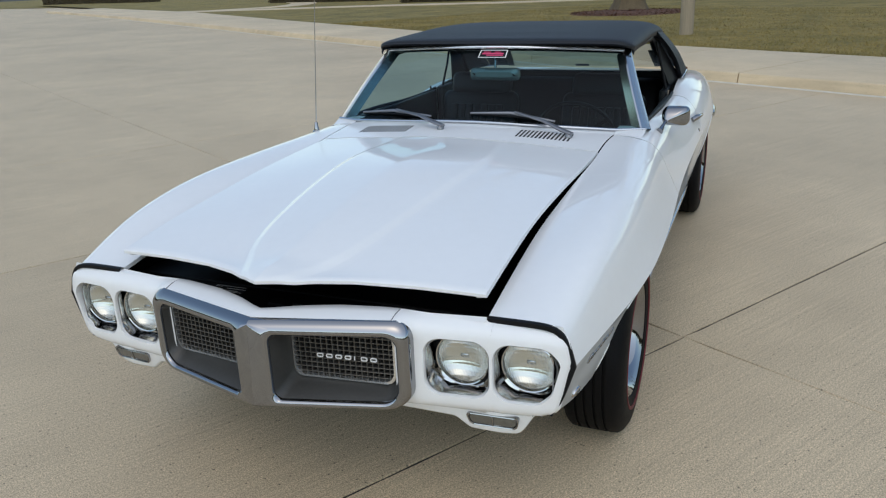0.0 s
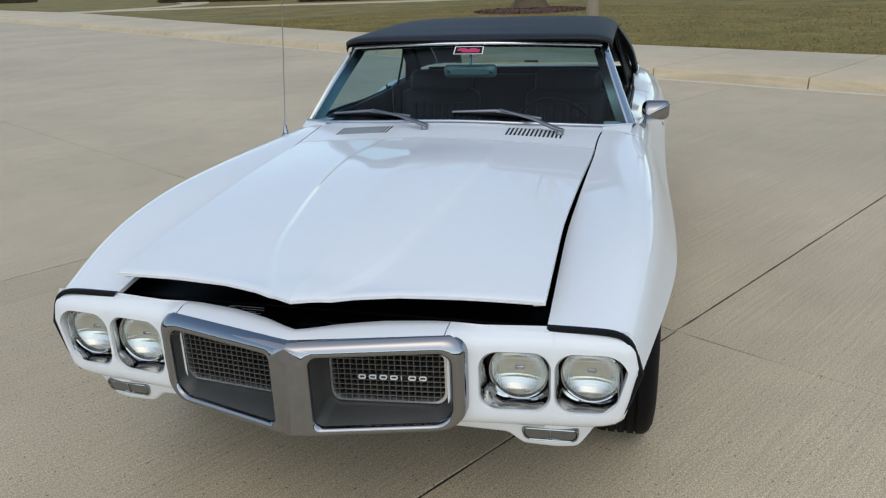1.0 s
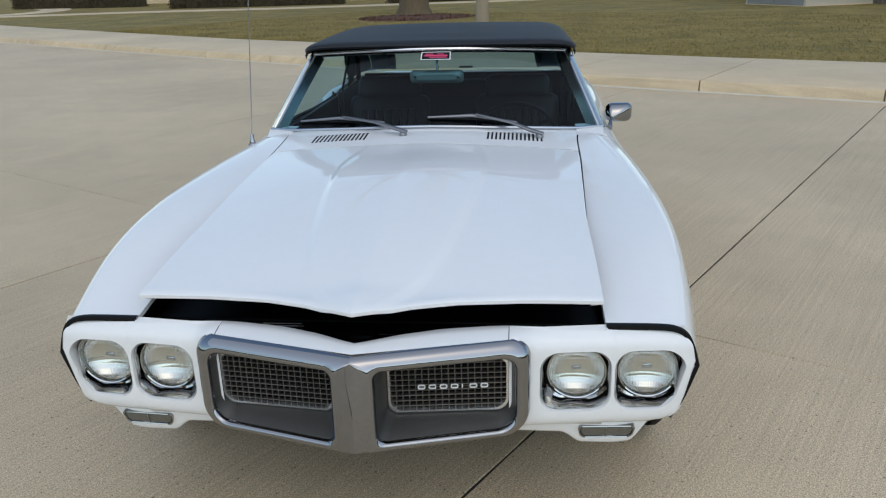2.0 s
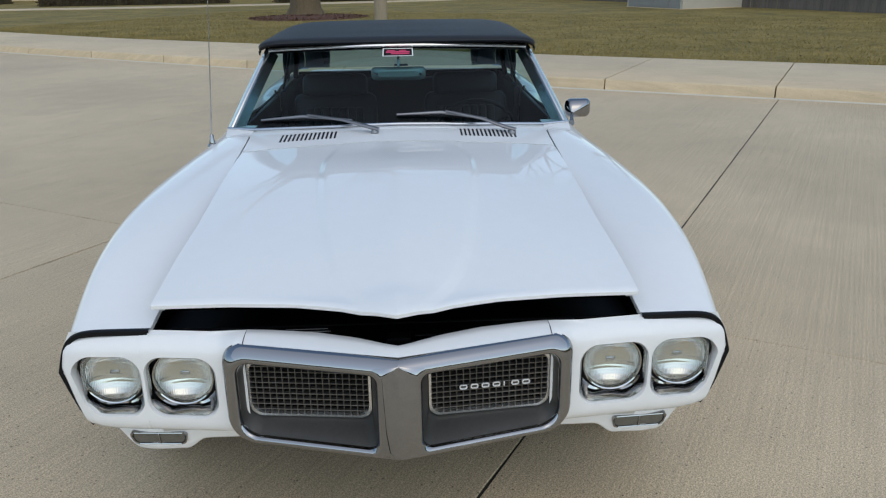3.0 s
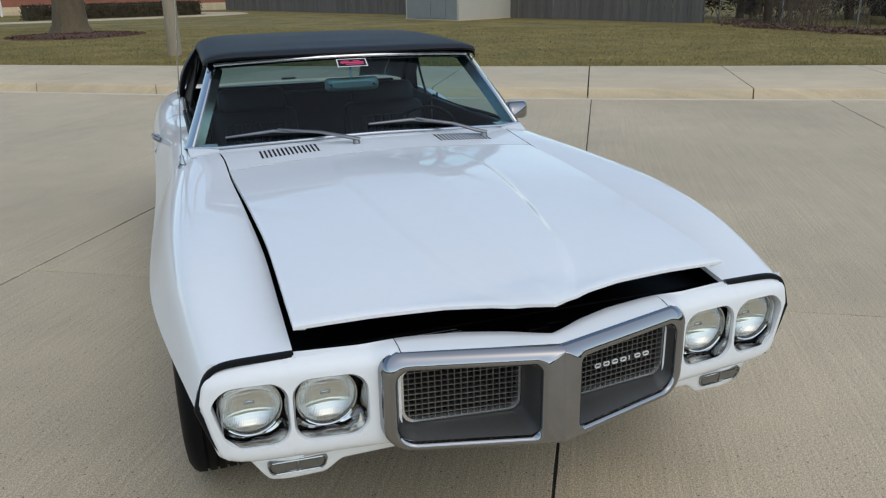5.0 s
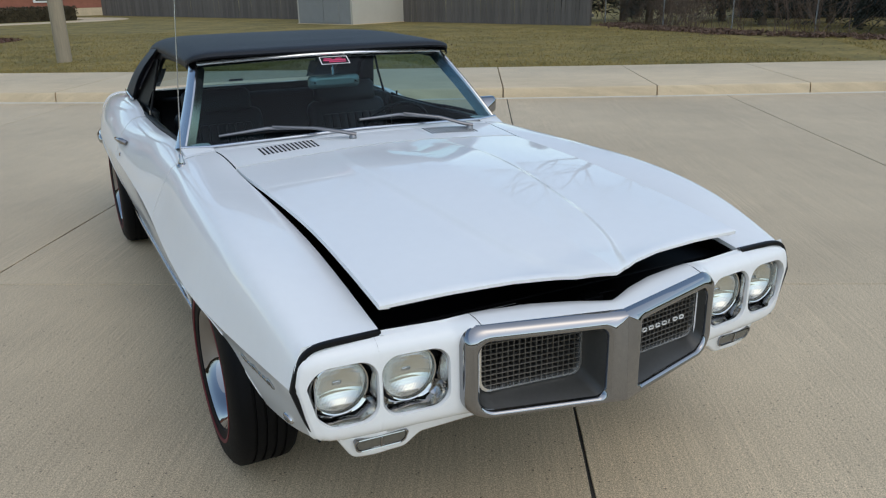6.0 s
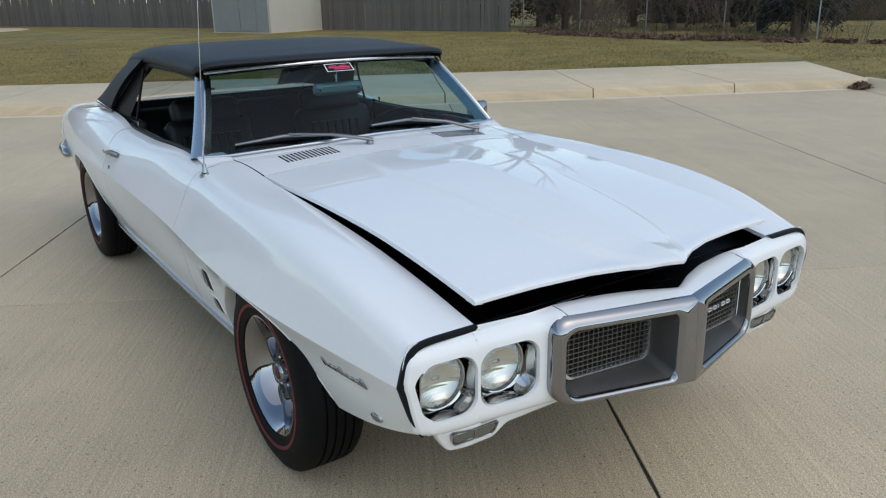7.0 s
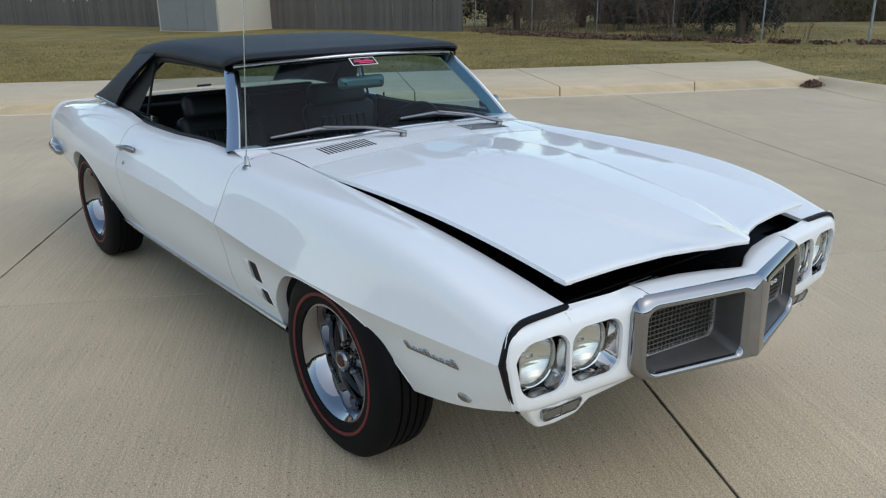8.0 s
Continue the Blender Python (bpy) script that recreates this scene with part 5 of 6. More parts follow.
def wheel_parts(parent):
    """A wheel at the origin with its outer face towards +x."""
    ty = [(-0.06, 0.185), (-W_T + 0.006, 0.205), (-W_T - 0.002, 0.25), (-W_T + 0.004, 0.29), (-0.088, 0.314), (-0.074, 0.3255)]
    tread = []
    for g in (-0.045, -0.015, 0.015, 0.045):
        tread += [(g - 0.0045, R_T), (g - 0.0035, R_T - 0.008), (g + 0.0035, R_T - 0.008), (g + 0.0045, R_T)]
    ty += tread + [(0.074, 0.3255), (0.088, 0.314), (W_T - 0.004, 0.29), (W_T + 0.002, 0.25), (W_T - 0.006, 0.205), (0.07, 0.185)]
    tyre = part("tyre", lathe(ty, 72, "x", close=True), RUBBER, parent, "black redline tyre", 35)
    part("red_line", lathe([(W_T - 0.0025, 0.2435), (W_T + 0.0028, 0.2425), (W_T + 0.0032, 0.237), (W_T + 0.0018, 0.2315), (W_T - 0.004, 0.231)], 72, "x"), REDLINE, tyre, "thin red sidewall stripe")
    rim = part("rim", lathe([(-0.012, 0.144), (-0.004, 0.146), (0.03, 0.154), (0.06, 0.166), (0.078, 0.177), (0.088, 0.187), (0.096, 0.196), (0.094, 0.203), (0.086, 0.206), (0.07, 0.204)], 64, "x"), CHROME, parent, "polished deep-dish trim ring")
    part("drum", lathe([(-0.06, 0.146), (-0.03, 0.146), (-0.025, 0.05), (-0.015, 0.0)], 32, "x"), BLACK, rim)
    centre = part("wheel_centre", lathe([(-0.02, 0.148), (-0.004, 0.147), (-0.002, 0.137), (-0.012, 0.128)], 48, "x"), SPOKE, parent, "dark grey wheel centre")
    part("hub_face", lathe([(-0.02, 0.070), (0.006, 0.064), (0.016, 0.052), (0.022, 0.04), (0.022, 0.0)], 40, "x"), SPOKE, centre)
    for k in range(5):
        a = 72 * k
        rows = []
        for r, w, d, h in ((0.04, 0.017, 0.026, 0.014), (0.065, 0.016, 0.022, 0.014), (0.095, 0.019, 0.012, 0.013), (0.122, 0.023, 0.004, 0.010), (0.145, 0.030, -0.002, 0.008)):
            rows.append([(d - h, -w, r), (d - 0.001, -w * 0.78, r), (d + 0.002, -w * 0.3, r), (d - 0.003, 0, r), (d + 0.002, w * 0.3, r), (d - 0.001, w * 0.78, r), (d - h, w, r)])
        part("spoke", moved(grid(rows), Matrix.Rotation(radians(a), 4, "X")), SPOKES, centre, "grey wheel spoke", 50)
        ang = radians(a + 36)
        part("lug_nut", moved(lathe([(0.0, 0.011), (0.02, 0.0105), (0.028, 0.007), (0.03, 0.0)], 6, "x"), Matrix.Translation((0.02, 0.050 * math.sin(ang), 0.050 * math.cos(ang)))), CHROME, centre, smooth=20)
    hub = part("hub_cap", lathe([(0.02, 0.036), (0.05, 0.035), (0.060, 0.033), (0.064, 0.028), (0.062, 0.024), (0.062, 0.0)], 36, "x"), CHROME, parent, "chrome hub cap")
    part("hub_emblem", lathe([(0.0615, 0.022), (0.0645, 0.020), (0.066, 0.0)], 30, "x"), RED, hub, "red centre emblem")
    part("valve", tube([(0.05, 0.10, 0.135), (0.075, 0.098, 0.13)], 0.004, 8), BLACK, rim)


for x, y, spin in ((0.782, 0, 10), (-0.782, 0, 50), (0.782, 2.747, 25), (-0.782, 2.747, 64)):
    wh = new("wheel")
    wh.parent = car
    wh["label"] = "five-spoke wheel with redline tyre"
    wh.matrix_local = Matrix.Translation((x, y, 0.327)) @ Matrix.Rotation(radians(0 if x > 0 else 180), 4, "Z") @ Matrix.Rotation(radians(spin), 4, "X")
    wheel_parts(wh)
part("front_axle", tube([(-0.70, 0, 0.30), (0.70, 0, 0.30)], 0.04, 10), UNDER, car)
part("rear_axle", tube([(-0.70, 2.747, 0.32), (0.70, 2.747, 0.32)], 0.05, 10), UNDER, car)


# ---------------------------------------------------------------- beside the lot
gut = bmesh.new()
grid([[un(a, kerb_n(a) - 0.055, 0.001), un(a, kerb_n(a) - 0.05, 0.006), un(a, kerb_n(a) + 0.004, 0.010)] for a in np.linspace(-60, 6.6, 140)], bm=gut)
tagged(part("gutter_edge", gut, material("pale_mortar", (0.62, 0.58, 0.50), 0.8, var=0.1, scale=4), smooth=0), "pale mortar line along the kerb foot", "kerb", kind="structure")


def ribbon(pts, width, z, n=80):
    c = spline(pts, n)
    rows = []
    for i, p in enumerate(c):
        d = np.array(c[min(i + 1, n - 1)]) - np.array(c[max(i - 1, 0)])
        d /= np.linalg.norm(d)
        rows.append([(p[0] - d[1] * w, p[1] + d[0] * w, z + dz) for w, dz in ((-width / 2, -0.08), (-width / 2, 0), (width / 2, 0), (width / 2, -0.08))])
    return grid(rows)


tagged(part("garden_path", ribbon([(-31, 35.0), (-26, 36.5), (-20, 38.2), (-13, 38.9), (-7, 40.3), (-2, 42.0), (1.8, 43.6), (3.0, 45.6), (2.6, 48), (0, 51)], 2.3, 0.15), WALKWAY, smooth=0), "curving concrete garden path", "path", kind="structure")
tagged(part("garden_path", ribbon([(-29, 36.5), (-27.5, 41), (-29, 46), (-35, 54), (-38, 66)], 1.8, 0.148, 40), WALKWAY, smooth=0), "curving concrete garden path", "path", kind="structure")


# ---- trees
def limb(bm, p, d, length, r, depth, rng, sides):
    """One branch with its own branches, tapering and bending a little."""
    n = 4
    pts, rad = [Vector(p)], [r]
    dd = Vector(d)
    for i in range(n):
        dd = (dd + Vector(rng.normal(0, 0.13, 3)) + Vector((0, 0, 0.05))).normalized()
        pts.append(pts[-1] + dd * (length / n))
        rad.append(r * (1 - 0.45 * (i + 1) / n))
    tube(pts, rad, sides, bm=bm)
    if depth == 0:
        return
    for k in range(3 if depth > 2 else 4):
        t = rng.uniform(0.4, 1.0) if k else 1.0
        i = min(n, max(1, int(round(t * n))))
        axis = Vector(rng.normal(0, 1, 3)).cross(dd).normalized()
        nd = (Matrix.Rotation(rng.uniform(0.35, 0.85), 3, axis) @ dd).normalized()
        if k == 0:
            nd = (dd + axis * 0.25).normalized()
        limb(bm, pts[i], nd, length * rng.uniform(0.6, 0.8), rad[i] * rng.uniform(0.5, 0.75), depth - 1, rng, max(3, sides - 2))


def bare_tree(x, y, height, r, seed, depth, label):
    rng = np.random.default_rng(seed)
    tr = thing("tree", Matrix.Translation((x, y, 0.1)), label, "tree")
    bm = bmesh.new()
    fork = height * 0.28
    pts = [(0, 0, -0.1), (0, 0, 0.05), (0.0, 0.0, 0.35), (0.02, 0, 1.0), (0.05, 0.03, fork)]
    tube(pts, [r * 1.7, r * 1.45, r * 1.12, r, r * 0.85], 16, bm=bm)
    for v in bm.verts:
        a = math.atan2(v.co.y, v.co.x)
        k = 1 + (0.10 * math.sin(5 * a + seed) + 0.05 * math.sin(9 * a)) * max(0.2, 1 - v.co.z)
        v.co.x, v.co.y = v.co.x * k, v.co.y * k
    part("trunk", bm, BARK, tr)
    cr = bmesh.new()
    for k in range(5):
        a = 2 * math.pi * (k + rng.uniform(0, 0.6)) / 5
        tilt = rng.uniform(0.35, 0.8) if k else 0.1
        limb(cr, (0.05, 0.03, fork - 0.25), (math.cos(a) * math.sin(tilt), math.sin(a) * math.sin(tilt), math.cos(tilt)), height * 0.30, r * 0.5, depth, rng, 7)
    part("crown", cr, TWIG, tr, "leafless crown of branches", 60)
    return tr


bare_tree(-3.6, 27.2, 19, 0.50, 11, 5, "large leafless tree in a mulched ring")
bare_tree(14.0, 39.0, 24, 0.36, 5, 5, "tall leafless tree behind the board fence")
bare_tree(22.5, 25.0, 19, 0.30, 8, 4, "tall leafless tree beyond the wire fence")
bare_tree(9.5, 53.0, 27, 0.42, 21, 5, "leafless tree behind the board fence")

mul = bmesh.new()
rows = []
for r, z in ((2.25, 0.10), (2.1, 0.15), (1.5, 0.18), (0.9, 0.21), (0.3, 0.22)):
    rows.append([Vector((-3.4 + r * (1 + 0.05 * math.sin(3 * a)) * math.cos(a), 26.2 + r * (1 + 0.04 * math.sin(4 * a)) * math.sin(a), z)) for a in np.linspace(0, 2 * math.pi, 49)[:-1]])
grid(rows, closed=True, bm=mul)
tagged(part("mulch_bed", mul, MULCH), "round red-brown mulch bed under the tree", "mulch", kind="structure")


def flakes(name, spots, size, mat, label, category, up=0.5):
    """Many small bent leaves as one stuff object."""
    rng = np.random.default_rng(9)
    verts, faces = [], []
    for p in spots:
        q = Euler((rng.normal(0, up), rng.normal(0, up), rng.uniform(0, 6.28))).to_matrix()
        sz = size * rng.uniform(0.6, 1.4)
        k = len(verts)
        for v in ((-0.5, 0, 0.1), (0, -0.32, 0), (0.5, 0, 0.12), (0, 0.32, 0)):
            verts.append(tuple(Vector(p) + q @ Vector(v) * sz))
        faces.append((k, k + 1, k + 2, k + 3))
    me = bpy.data.meshes.new(name)
    me.from_pydata(verts, [], faces)
    return tagged(part(name, me, mat, smooth=0), label, category, kind="stuff")


rng = np.random.default_rng(12)
sp = [(-3.4 + r * math.cos(a), 26.2 + r * math.sin(a), 0.14 + 0.07 * (1 - r / 2.1) + rng.uniform(0, 0.02)) for r, a in ((2.1 * math.sqrt(rng.uniform()), rng.uniform(0, 6.28)) for _ in range(1600))]
flakes("mulch_chips", sp, 0.09, MULCH, "loose red-brown mulch chips", "mulch")

# ---- utility pole
pole = thing("utility_pole", Matrix.Translation((-0.55, 16.25, 0.1)), "weathered wooden utility pole in the lawn", "pole")
part("shaft", tube([(0, 0, -0.1), (0, 0, 0.8), (0.01, 0, 3.5), (0.02, 0, 9.0)], [0.152, 0.148, 0.14, 0.11], 20), POLE, pole)


# ---- board fences
def board_fence(a, b, height, label):
    a, b = Vector(a), Vector(b)
    d = b - a
    n = int(d.length / 0.152)
    fence = thing("board_fence", Matrix.Translation((a.x, a.y, 0.08)) @ Matrix.Rotation(math.atan2(d.y, d.x), 4, "Z"), label, "fence")
    meshes = []
    rng = np.random.default_rng(int(a.x * 10))
    for k in range(6):
        bm = box(-0.072, 0.072, -0.010, 0.010, 0, height + rng.uniform(-0.03, 0.03), 0.003, 1)
        for v in bm.verts:
            v.co.x += 0.004 * math.sin(v.co.z * 3 + k)
            v.co.y += 0.006 * math.sin(v.co.z * 2 + 2 * k)
        me = bpy.data.meshes.new("board")
        bm.to_mesh(me)
        bm.free()
        meshes.append(me)
    for k in range(n):
        ob = part("board", meshes[rng.integers(6)], FENCE, fence, smooth=0)
        ob.matrix_local = pose(0.076 + 0.152 * k, rng.uniform(-0.008, 0.008), rng.uniform(-0.02, 0.02), 0, rng.normal(0, 0.5), rng.normal(0, 1.2))
    for z in (0.35, 1.0, height - 0.25):
        part("rail", box(0, d.length, 0.014, 0.06, z, z + 0.09), FENCE, fence, smooth=0)
    for k in range(int(d.length / 2.4) + 1):
        part("post", box(2.4 * k - 0.045 + 0.05, 2.4 * k + 0.045 + 0.05, 0.06, 0.15, -0.1, height - 0.05), FENCE, fence, smooth=0)


board_fence((13.2, 29.5), (16.55, 20.25), 1.95, "weathered grey board fence ending at the brush")
board_fence((3.6, 54.5), (11.6, 34.6), 2.35, "weathered grey board fence behind the lawn")

# ---- shed
shed = thing("shed", Matrix.Translation((10.55, 27.9, 0.1)) @ Matrix.Rotation(math.atan2(0.39, 0.92), 4, "Z"), "small beige shed with grey double doors", "shed")
part("wall", box(0, 3.1, 0, 3.3, 0, 2.5, 0.01, 1), SHED, shed)
part("plinth", box(-0.03, 3.13, -0.03, 3.33, -0.08, 0.06), WALKWAY, shed)
roof_s = bmesh.new()
grid([[(-0.2, -0.2, 2.5), (1.55, -0.2, 3.2), (3.3, -0.2, 2.5)], [(-0.2, 3.5, 2.5), (1.55, 3.5, 3.2), (3.3, 3.5, 2.5)]], bm=roof_s)
cap(roof_s, [(-0.2, -0.2, 2.5), (3.3, -0.2, 2.5), (1.55, -0.2, 3.2)])
cap(roof_s, [(-0.2, 3.5, 2.5), (3.3, 3.5, 2.5), (1.55, 3.5, 3.2)])
part("roof", roof_s, SHEDDOOR, shed, smooth=0)
part("door_panel", box(-0.02, -0.002, 0.1, 3.2, 0.06, 2.42), SHEDDOOR, shed, "grey wall cladding", smooth=0)
for y0, y1 in ((0.75, 1.63), (1.66, 2.54)):
    dl = part("door", box(-0.045, -0.021, y0, y1, 0.10, 2.15, 0.004, 1), SHEDDOOR, shed, "grey door leaf")
    part("door_rail", box(-0.055, -0.046, y0 + 0.06, y1 - 0.06, 1.0, 1.1), SHEDDOOR, dl, smooth=0)
part("door_handle", tube([(-0.09, 1.58, 1.0), (-0.09, 1.58, 1.18)], 0.012, 8), GALV, shed)

# ---- leaf litter, brush and the wire fence
rng = np.random.default_rng(31)
EDGE_Y = [5.5, 7.0, 8.3, 9.5, 11.0, 12.7, 14.7, 17.0, 20.0]
EDGE_X = [19.3, 18.2, 17.2, 16.75, 16.4, 16.1, 15.9, 16.0, 16.6]
sp = []
for _ in range(9000):
    y = rng.uniform(5.5, 20)
    w = abs(rng.normal(0, 0.55))
    x = float(np.interp(y, EDGE_Y, EDGE_X)) + w + rng.normal(0, 0.15) + 0.35 * noise.noise(Vector((y * 1.1, 0, 0)))
    if noise.noise(Vector((x * 0.9, y * 0.9, 7))) + 0.5 * noise.noise(Vector((x * 2.5, y * 2.5, 2))) < 0.10 - 0.025 * (y - 8):
        continue
    sp.append((x, y, lawn_z(x, y) + 0.02 + 0.07 * rng.uniform() * math.exp(-(w - 0.5) ** 2)))
flakes("leaf_litter", sp, 0.10, LEAVES, "drift of dead brown leaves along the fence", "leaves", 0.8)
sp = [(x, y, 0.02 + rng.uniform(0, 0.11) * max(0, 1 - math.hypot(x - 10.12, y - 4.03) / 0.26)) for x, y in ((10.12 + rng.normal(0, 0.09), 4.03 + rng.normal(0, 0.075)) for _ in range(420))]
flakes("leaf_pile", sp, 0.042, LEAVES, "small heap of dead leaves in the kerb corner", "leaves", 0.8)
sp = []
for _ in range(500):
    a, b = rng.uniform(-10, 12), rng.uniform(11.6, 24)
    p = un(a, b)
    sp.append((p.x, p.y, lawn_z(p.x, p.y) + 0.03))
flakes("fallen_leaves", sp, 0.04, LEAVES, "scattered dead leaves on the lawn", "leaves")


def shrub(x, y, h, n, seed):
    rng = np.random.default_rng(seed)
    sh = thing("shrub", Matrix.Translation((x, y, 0.1)), "leafless tangled shrub at the fence", "shrub", "shrubs along the wire fence")
    bm = bmesh.new()
    for _ in range(n):
        a, t = rng.uniform(0, 6.28), abs(rng.normal(0.3, 0.25))
        limb(bm, (rng.normal(0, 0.25), rng.normal(0, 0.25), -0.05), (math.cos(a) * math.sin(t), math.sin(a) * math.sin(t), math.cos(t)), h * rng.uniform(0.5, 0.9), rng.uniform(0.006, 0.013), 2, rng, 4)
    tagged(part("stem", bm, TWIG, sh, smooth=0), kind="stuff")


for k in range(30):
    y = 8.5 + 12 * rng.uniform() ** 0.8
    shrub(float(np.interp(y, EDGE_Y, EDGE_X)) + rng.uniform(0.5, 2.4), y, rng.uniform(0.9, 2.0), int(rng.integers(5, 11)), 100 + k)

wire = thing("wire_fence", Matrix(), "galvanised chain-link fence on steel posts", "fence")
fa, fb = Vector((18.35, 6.9, 0.1)), Vector((17.3, 20.5, 0.1))
for k in range(6):
    p = fa.lerp(fb, k / 5)
    part("post", tube([p + Vector((0, 0, -0.1)), p + Vector((0, 0, 1.28))], 0.032 if k == 0 else 0.020, 10), GALV, wire)
part("top_rail", tube([fa + Vector((0, 0, 1.22)), fb + Vector((0, 0, 1.22))], 0.02, 8), GALV, wire)
far_end = fa + Vector((12, -16, 0))
part("top_rail", tube([fa + Vector((0, 0, 1.22)), far_end + Vector((0, 0, 1.22))], 0.02, 8), GALV, wire)
mesh_bm = bmesh.new()
d = (fb - fa).normalized()
for k in range(-12, int((fb - fa).length / 0.10)):
    for s in (1, -1):
        x0 = 0.10 * k + (0 if s > 0 else 1.2)
        p, q = fa + d * x0, fa + d * (x0 + s * 1.2) + Vector((0, 0, 1.2))
        if 0 <= x0 <= 13.6 and 0 <= x0 + s * 1.2 <= 13.6:
            tube([p, q], 0.0013, 3, bm=mesh_bm)
tagged(part("chain_link", mesh_bm, GALV, wire, smooth=0), kind="stuff")


def conifer(x, y, h, seed):
    rng = np.random.default_rng(seed)
    co = thing("conifer", Matrix.Translation((x, y, 0.05)), "dark shaggy evergreen beyond the wire fence", "tree", "evergreens beyond the fence")
    part("trunk", tube([(0, 0, -0.1), (0, 0, 0.15), (0, 0, h * 0.5), (0, 0, h)], [0.19, 0.14, 0.11, 0.02], 10), BARK, co)
    br = bmesh.new()
    verts, faces = [], []
    for i in range(54):
        z0 = 0.9 + (h - 1.1) * (i / 54) ** 1.15
        a = i * 2.4 + rng.normal(0, 0.3)
        reach = (1 - z0 / h) * h * 0.34 * rng.uniform(0.7, 1.1) + 0.2
        droop = rng.uniform(0.15, 0.4)
        tip = Vector((math.cos(a) * reach, math.sin(a) * reach, z0 - droop * reach))
        tube([(0, 0, z0), tuple(Vector((0, 0, z0)).lerp(tip, 0.5) + Vector((0, 0, 0.06 * reach))), tuple(tip)], [0.025, 0.015, 0.004], 4, bm=br)
        for _ in range(150):
            f = rng.uniform() ** 0.7
            c = Vector((0, 0, z0)).lerp(tip, f) + Vector(rng.normal(0, 0.10 + 0.10 * (1 - abs(2 * f - 1)), 3)) - Vector((0, 0, abs(rng.normal(0, 0.10))))
            q = Euler((rng.normal(0, 0.6), rng.normal(0.3, 0.5), a + rng.normal(0, 0.6))).to_matrix()
            sz = rng.uniform(0.10, 0.24)
            k = len(verts)
            for v in ((-0.5, 0, 0), (0, -0.13, -0.06), (0.6, 0, -0.14), (0, 0.13, -0.06)):
                verts.append(tuple(c + q @ Vector(v) * sz))
            faces.append((k, k + 1, k + 2, k + 3))
    tagged(part("branch", br, TWIG, co, smooth=0), kind="stuff")
    me = bpy.data.meshes.new("needles")
    me.from_pydata(verts, [], faces)
    part("needles", me, NEEDLE, co, smooth=0)


for k, (x, y, h) in enumerate(((21.4, 13.5, 7), (23.3, 15.9, 7.5), (21.0, 11.8, 6), (19.0, 10.8, 5.5), (20.8, 16.6, 6.5), (25.5, 18.5, 8), (22.0, 19.5, 7), (24.5, 22, 8), (19.8, 22.5, 7), (18.4, 24.5, 7), (18.9, 20.0, 6))):
    conifer(x, y, 0.72 * h, 60 + k)


# ---- garden hedges and the house beyond the path
def hedge(x0, y0, x1, y1, w, h, seed, label):
    rng = np.random.default_rng(seed)
    a, b = Vector((x0, y0, 0.1)), Vector((x1, y1, 0.1))
    d = b - a
    hd_ = thing("hedge", Matrix.Translation(a) @ Matrix.Rotation(math.atan2(d.y, d.x), 4, "Z"), label, "hedge", "clipped garden hedges")
    verts, faces = [], []
    n = int(d.length * 420)
    for _ in range(n):
        f = rng.integers(3)
        x = rng.uniform(0, d.length)
        c = (x, -w / 2, rng.uniform(0, h)) if f == 0 else (x, w / 2, rng.uniform(0, h)) if f == 1 else (x, rng.uniform(-w / 2, w / 2), h)
        c = Vector(c) + Vector(rng.normal(0, 0.035, 3))
        q = Euler(tuple(rng.uniform(0, 6.28, 3))).to_matrix()
        k = len(verts)
        for v in ((-0.5, 0, 0), (0, -0.3, 0.1), (0.5, 0, 0), (0, 0.3, 0.1)):
            verts.append(tuple(c + q @ Vector(v) * 0.13))
        faces.append((k, k + 1, k + 2, k + 3))
    me = bpy.data.meshes.new("leaves")
    me.from_pydata(verts, [], faces)
    part("leaves", me, HEDGE, hd_, smooth=0)
    part("core", box(0.05, d.length - 0.05, -w / 2 + 0.06, w / 2 - 0.06, -0.05, h - 0.06), HEDGE, hd_, smooth=0)


hedge(-20, 43.0, -10.0, 44.4, 1.2, 0.7, 1, "low clipped brown-green hedge beside the path")
hedge(-7.3, 43.6, 1.4, 46.9, 1.2, 0.72, 2, "low clipped brown-green hedge beside the path")
hedge(-34.0, 50.0, -24.5, 48.5, 1.4, 0.9, 3, "clipped brown-green hedge before the house")
hedge(-75, 66, -58, 64, 1.6, 1.2, 4, "dark clipped hedge across the drive")
tagged(part("lawn_far", grid([[(-130, 64, 0.03), (-63, 55.5, 0.03)], [(-130, 120, 0.03), (-60, 120, 0.03)]]), GRASS, smooth=0), "lawn across the drive", "lawn", kind="structure")

house = thing("house", Matrix.Translation((0, 0, 0)), "long red brick house on a pale stone base", "house")
part("wall", box(-36, 4, 56, 66, 0, 4.6), BRICK, house, smooth=0)
hr = bmesh.new()
grid([[(-37, 55, 4.6), (-32, 61, 8.2), (-37, 67, 4.6)], [(5, 55, 4.6), (0, 61, 8.2), (5, 67, 4.6)]], bm=hr)
cap(hr, [(-37, 55, 4.6), (-37, 67, 4.6), (-32, 61, 8.2)])
cap(hr, [(5, 55, 4.6), (5, 67, 4.6), (0, 61, 8.2)])
part("roof", hr, SHEDDOOR, house, smooth=0)
for x in (-31, -24, -17, -4.5, 0.5):
    wdw = part("window", box(x - 0.8, x + 0.8, 55.94, 56.02, 1.0, 2.6, 0.01, 1), WHITE, house, "white framed window")
    part("pane", box(x - 0.66, x + 0.66, 55.92, 55.945, 1.12, 2.48), MIRROR, wdw, smooth=0)
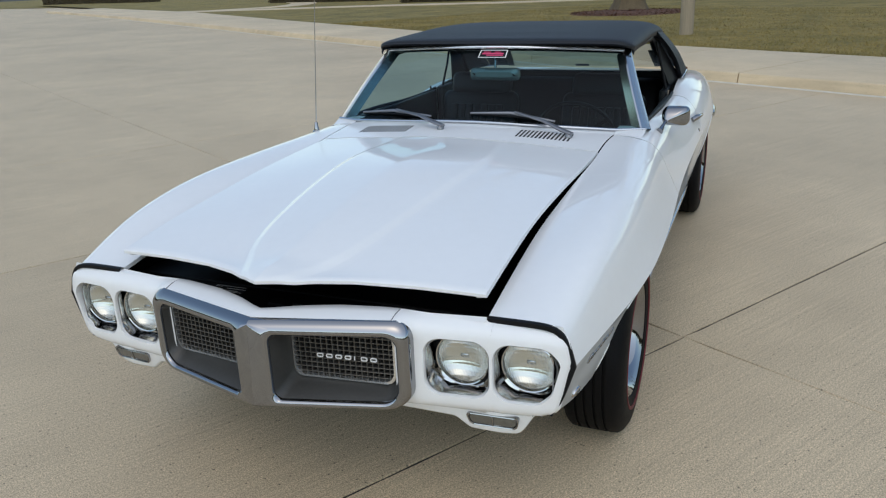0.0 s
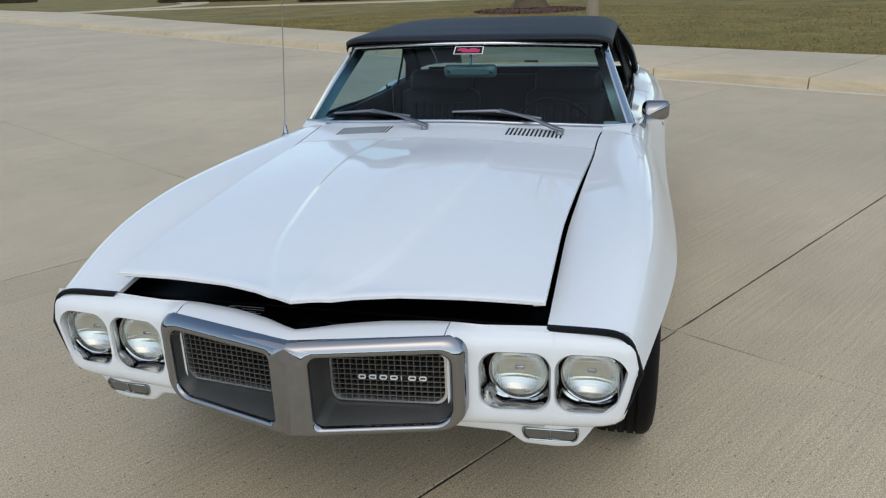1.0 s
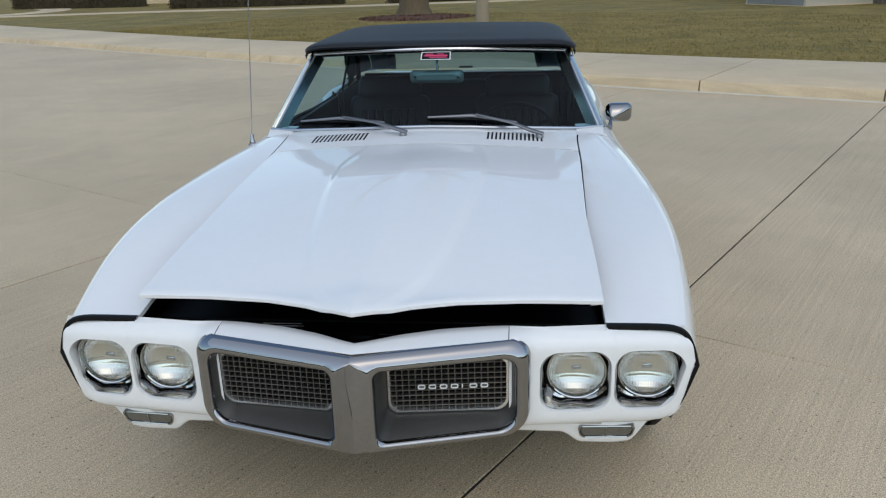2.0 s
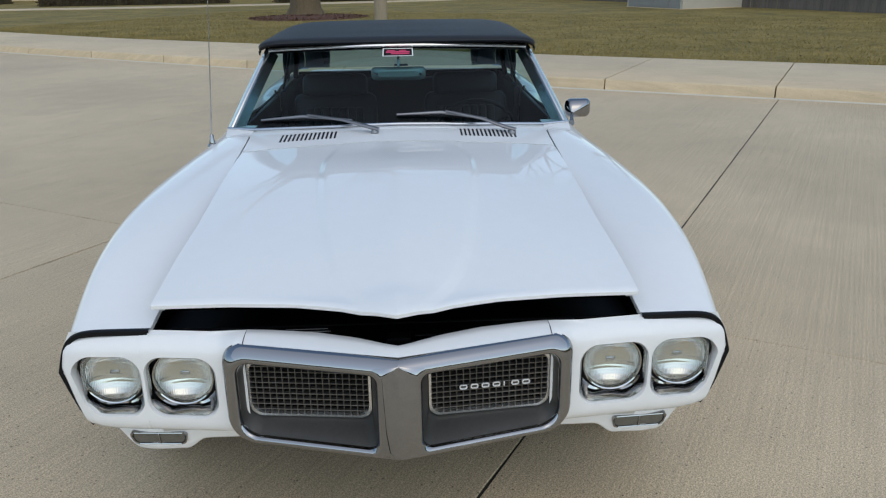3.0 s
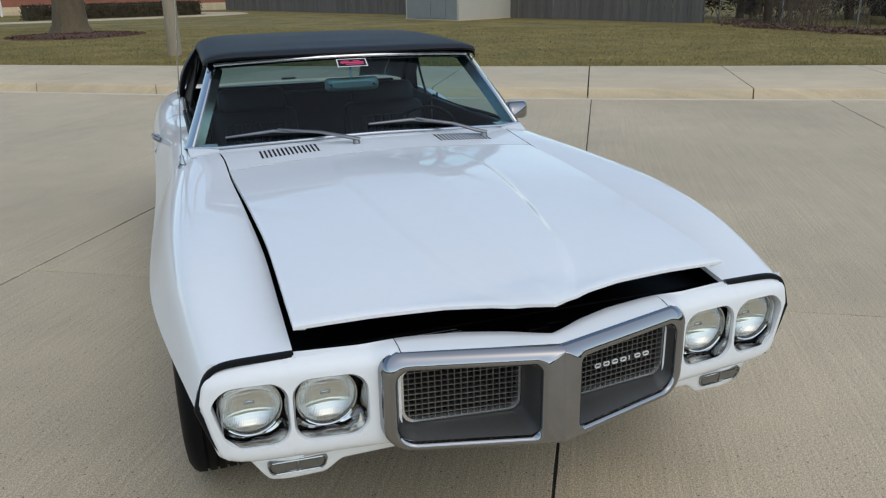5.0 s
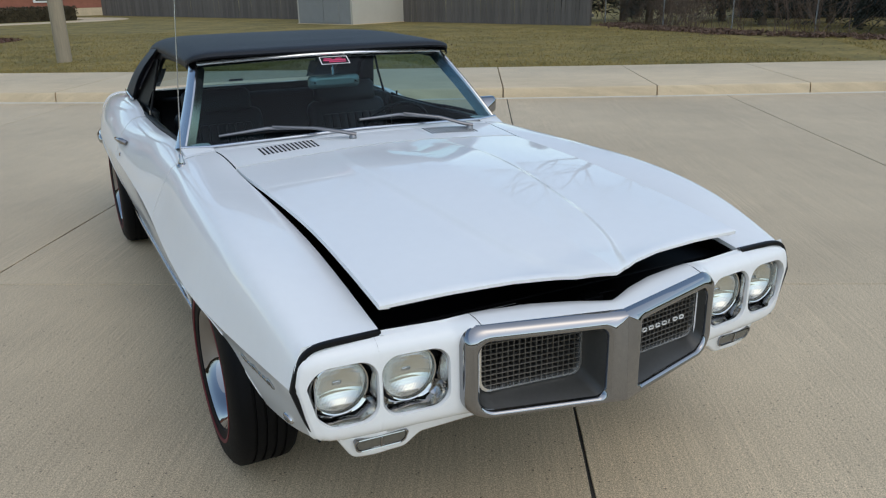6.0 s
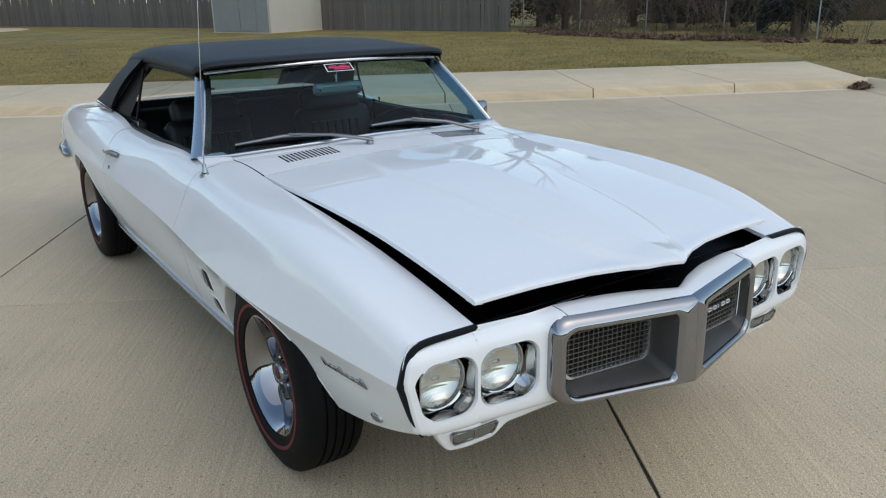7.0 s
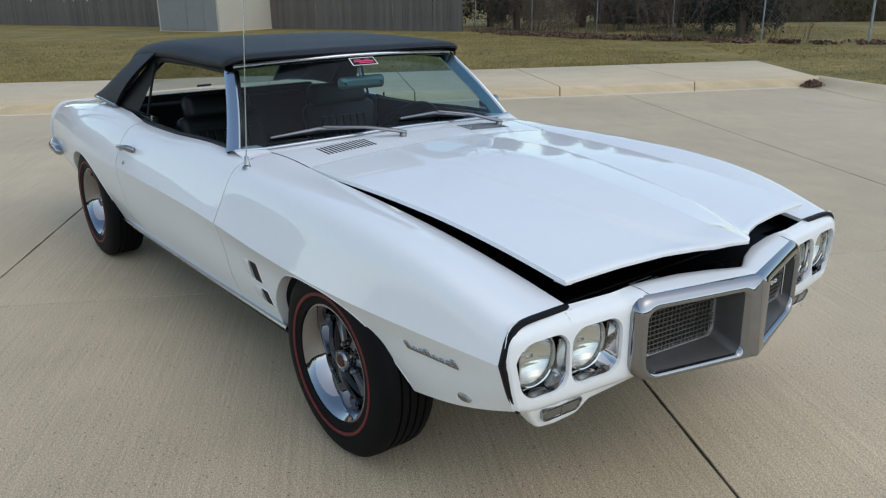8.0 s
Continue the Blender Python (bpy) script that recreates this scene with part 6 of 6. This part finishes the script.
part("plinth", box(-36.06, 4.06, 55.92, 66.06, -0.05, 0.62), WALKWAY, house, "pale stone base", smooth=0)
part("porch_step", box(-12.5, -9.0, 54.6, 56, 0, 0.35), WALKWAY, house, smooth=0)
part("door", box(-11.2, -10.2, 55.93, 56.01, 0.35, 2.5), WHITE, house, "white front door", smooth=0)

# ---- garden arch, urn and railing before the house
arbour = thing("garden_arch", Matrix.Translation((-10.4, 51.8, 0.1)), "white wooden garden arch over the path", "arch")
for x in (-0.68, 0.68):
    for dx in (-0.11, 0.11):
        part("post", box(x + dx - 0.05, x + dx + 0.05, -0.05, 0.05, -0.05, 2.3, 0.008, 1), WHITE, arbour, smooth=0)
    for z in (0.5, 1.1, 1.7):
        part("rung", box(x - 0.11, x + 0.11, -0.02, 0.02, z, z + 0.05), WHITE, arbour, smooth=0)
part("lintel", box(-0.95, 0.95, -0.07, 0.07, 2.3, 2.42, 0.01, 1), WHITE, arbour, smooth=0)
urn = thing("garden_urn", Matrix.Translation((-10.5, 52.8, 0.1)), "pale stone garden urn on a plinth", "urn")
part("plinth", box(-0.28, 0.28, -0.28, 0.28, -0.05, 0.30, 0.02, 1), WALKWAY, urn, smooth=0)
part("bowl", moved(lathe([(0.0, 0.20), (0.05, 0.17), (0.12, 0.08), (0.22, 0.10), (0.34, 0.22), (0.46, 0.30), (0.50, 0.33), (0.48, 0.28), (0.40, 0.0)], 24, "z"), Matrix.Translation((0, 0, 0.30))), WALKWAY, urn)
railing = thing("iron_railing", Matrix.Translation((-21.5, 49.6, 0.1)) @ Matrix.Rotation(math.atan2(1.7, 9.5), 4, "Z"), "black iron railing before the house", "railing")
baluster = bpy.data.meshes.new("baluster")
b_ = box(-0.012, 0.012, -0.012, 0.012, 0.0, 0.95, 0.003, 1)
b_.to_mesh(baluster)
for k in range(74):
    ob = part("baluster", baluster, BLACK, railing, smooth=0)
    ob.matrix_local = Matrix.Translation((0.13 * k, 0, -0.02))
for z in (0.1, 0.93):
    part("rail", box(-0.02, 9.6, -0.018, 0.018, z, z + 0.03), BLACK, railing, smooth=0)
hedge(25.0, 21.5, 33.5, 13.0, 2.0, 1.1, 5, "far brown thicket across the neighbouring lawn")

# ---- bare woods that close the lot on the far sides
rng = np.random.default_rng(77)
verts, faces = [], []
for _ in range(9000):
    a = radians(rng.uniform(82, 288))
    r = rng.uniform(62, 74)
    high = 7.5 + 3.0 * noise.noise(Vector((a * 9, 0, 0))) + 2.0 * noise.noise(Vector((a * 41, 3, 0)))
    h = max(0.6, high * rng.uniform(0.25, 1.0))
    z0 = 0.0 if rng.uniform() < 0.3 else h * rng.uniform(0.2, 0.7)
    w = rng.uniform(0.05, 0.30)
    c = Vector((math.sin(a) * r, math.cos(a) * r, 0))
    t = Vector((math.cos(a), -math.sin(a), 0))
    lean = t * rng.normal(0, 0.7)
    k = len(verts)
    verts += [tuple(c - t * w + Vector((0, 0, z0))), tuple(c + t * w + Vector((0, 0, z0))), tuple(c + lean + t * w * 0.3 + Vector((0, 0, h))), tuple(c + lean - t * w * 0.3 + Vector((0, 0, h)))]
    faces.append((k, k + 1, k + 2, k + 3))
me = bpy.data.meshes.new("far_woods")
me.from_pydata(verts, [], faces)
tagged(part("far_woods", me, BARK, smooth=0), "distant leafless woods round the lot", "woods", kind="stuff")
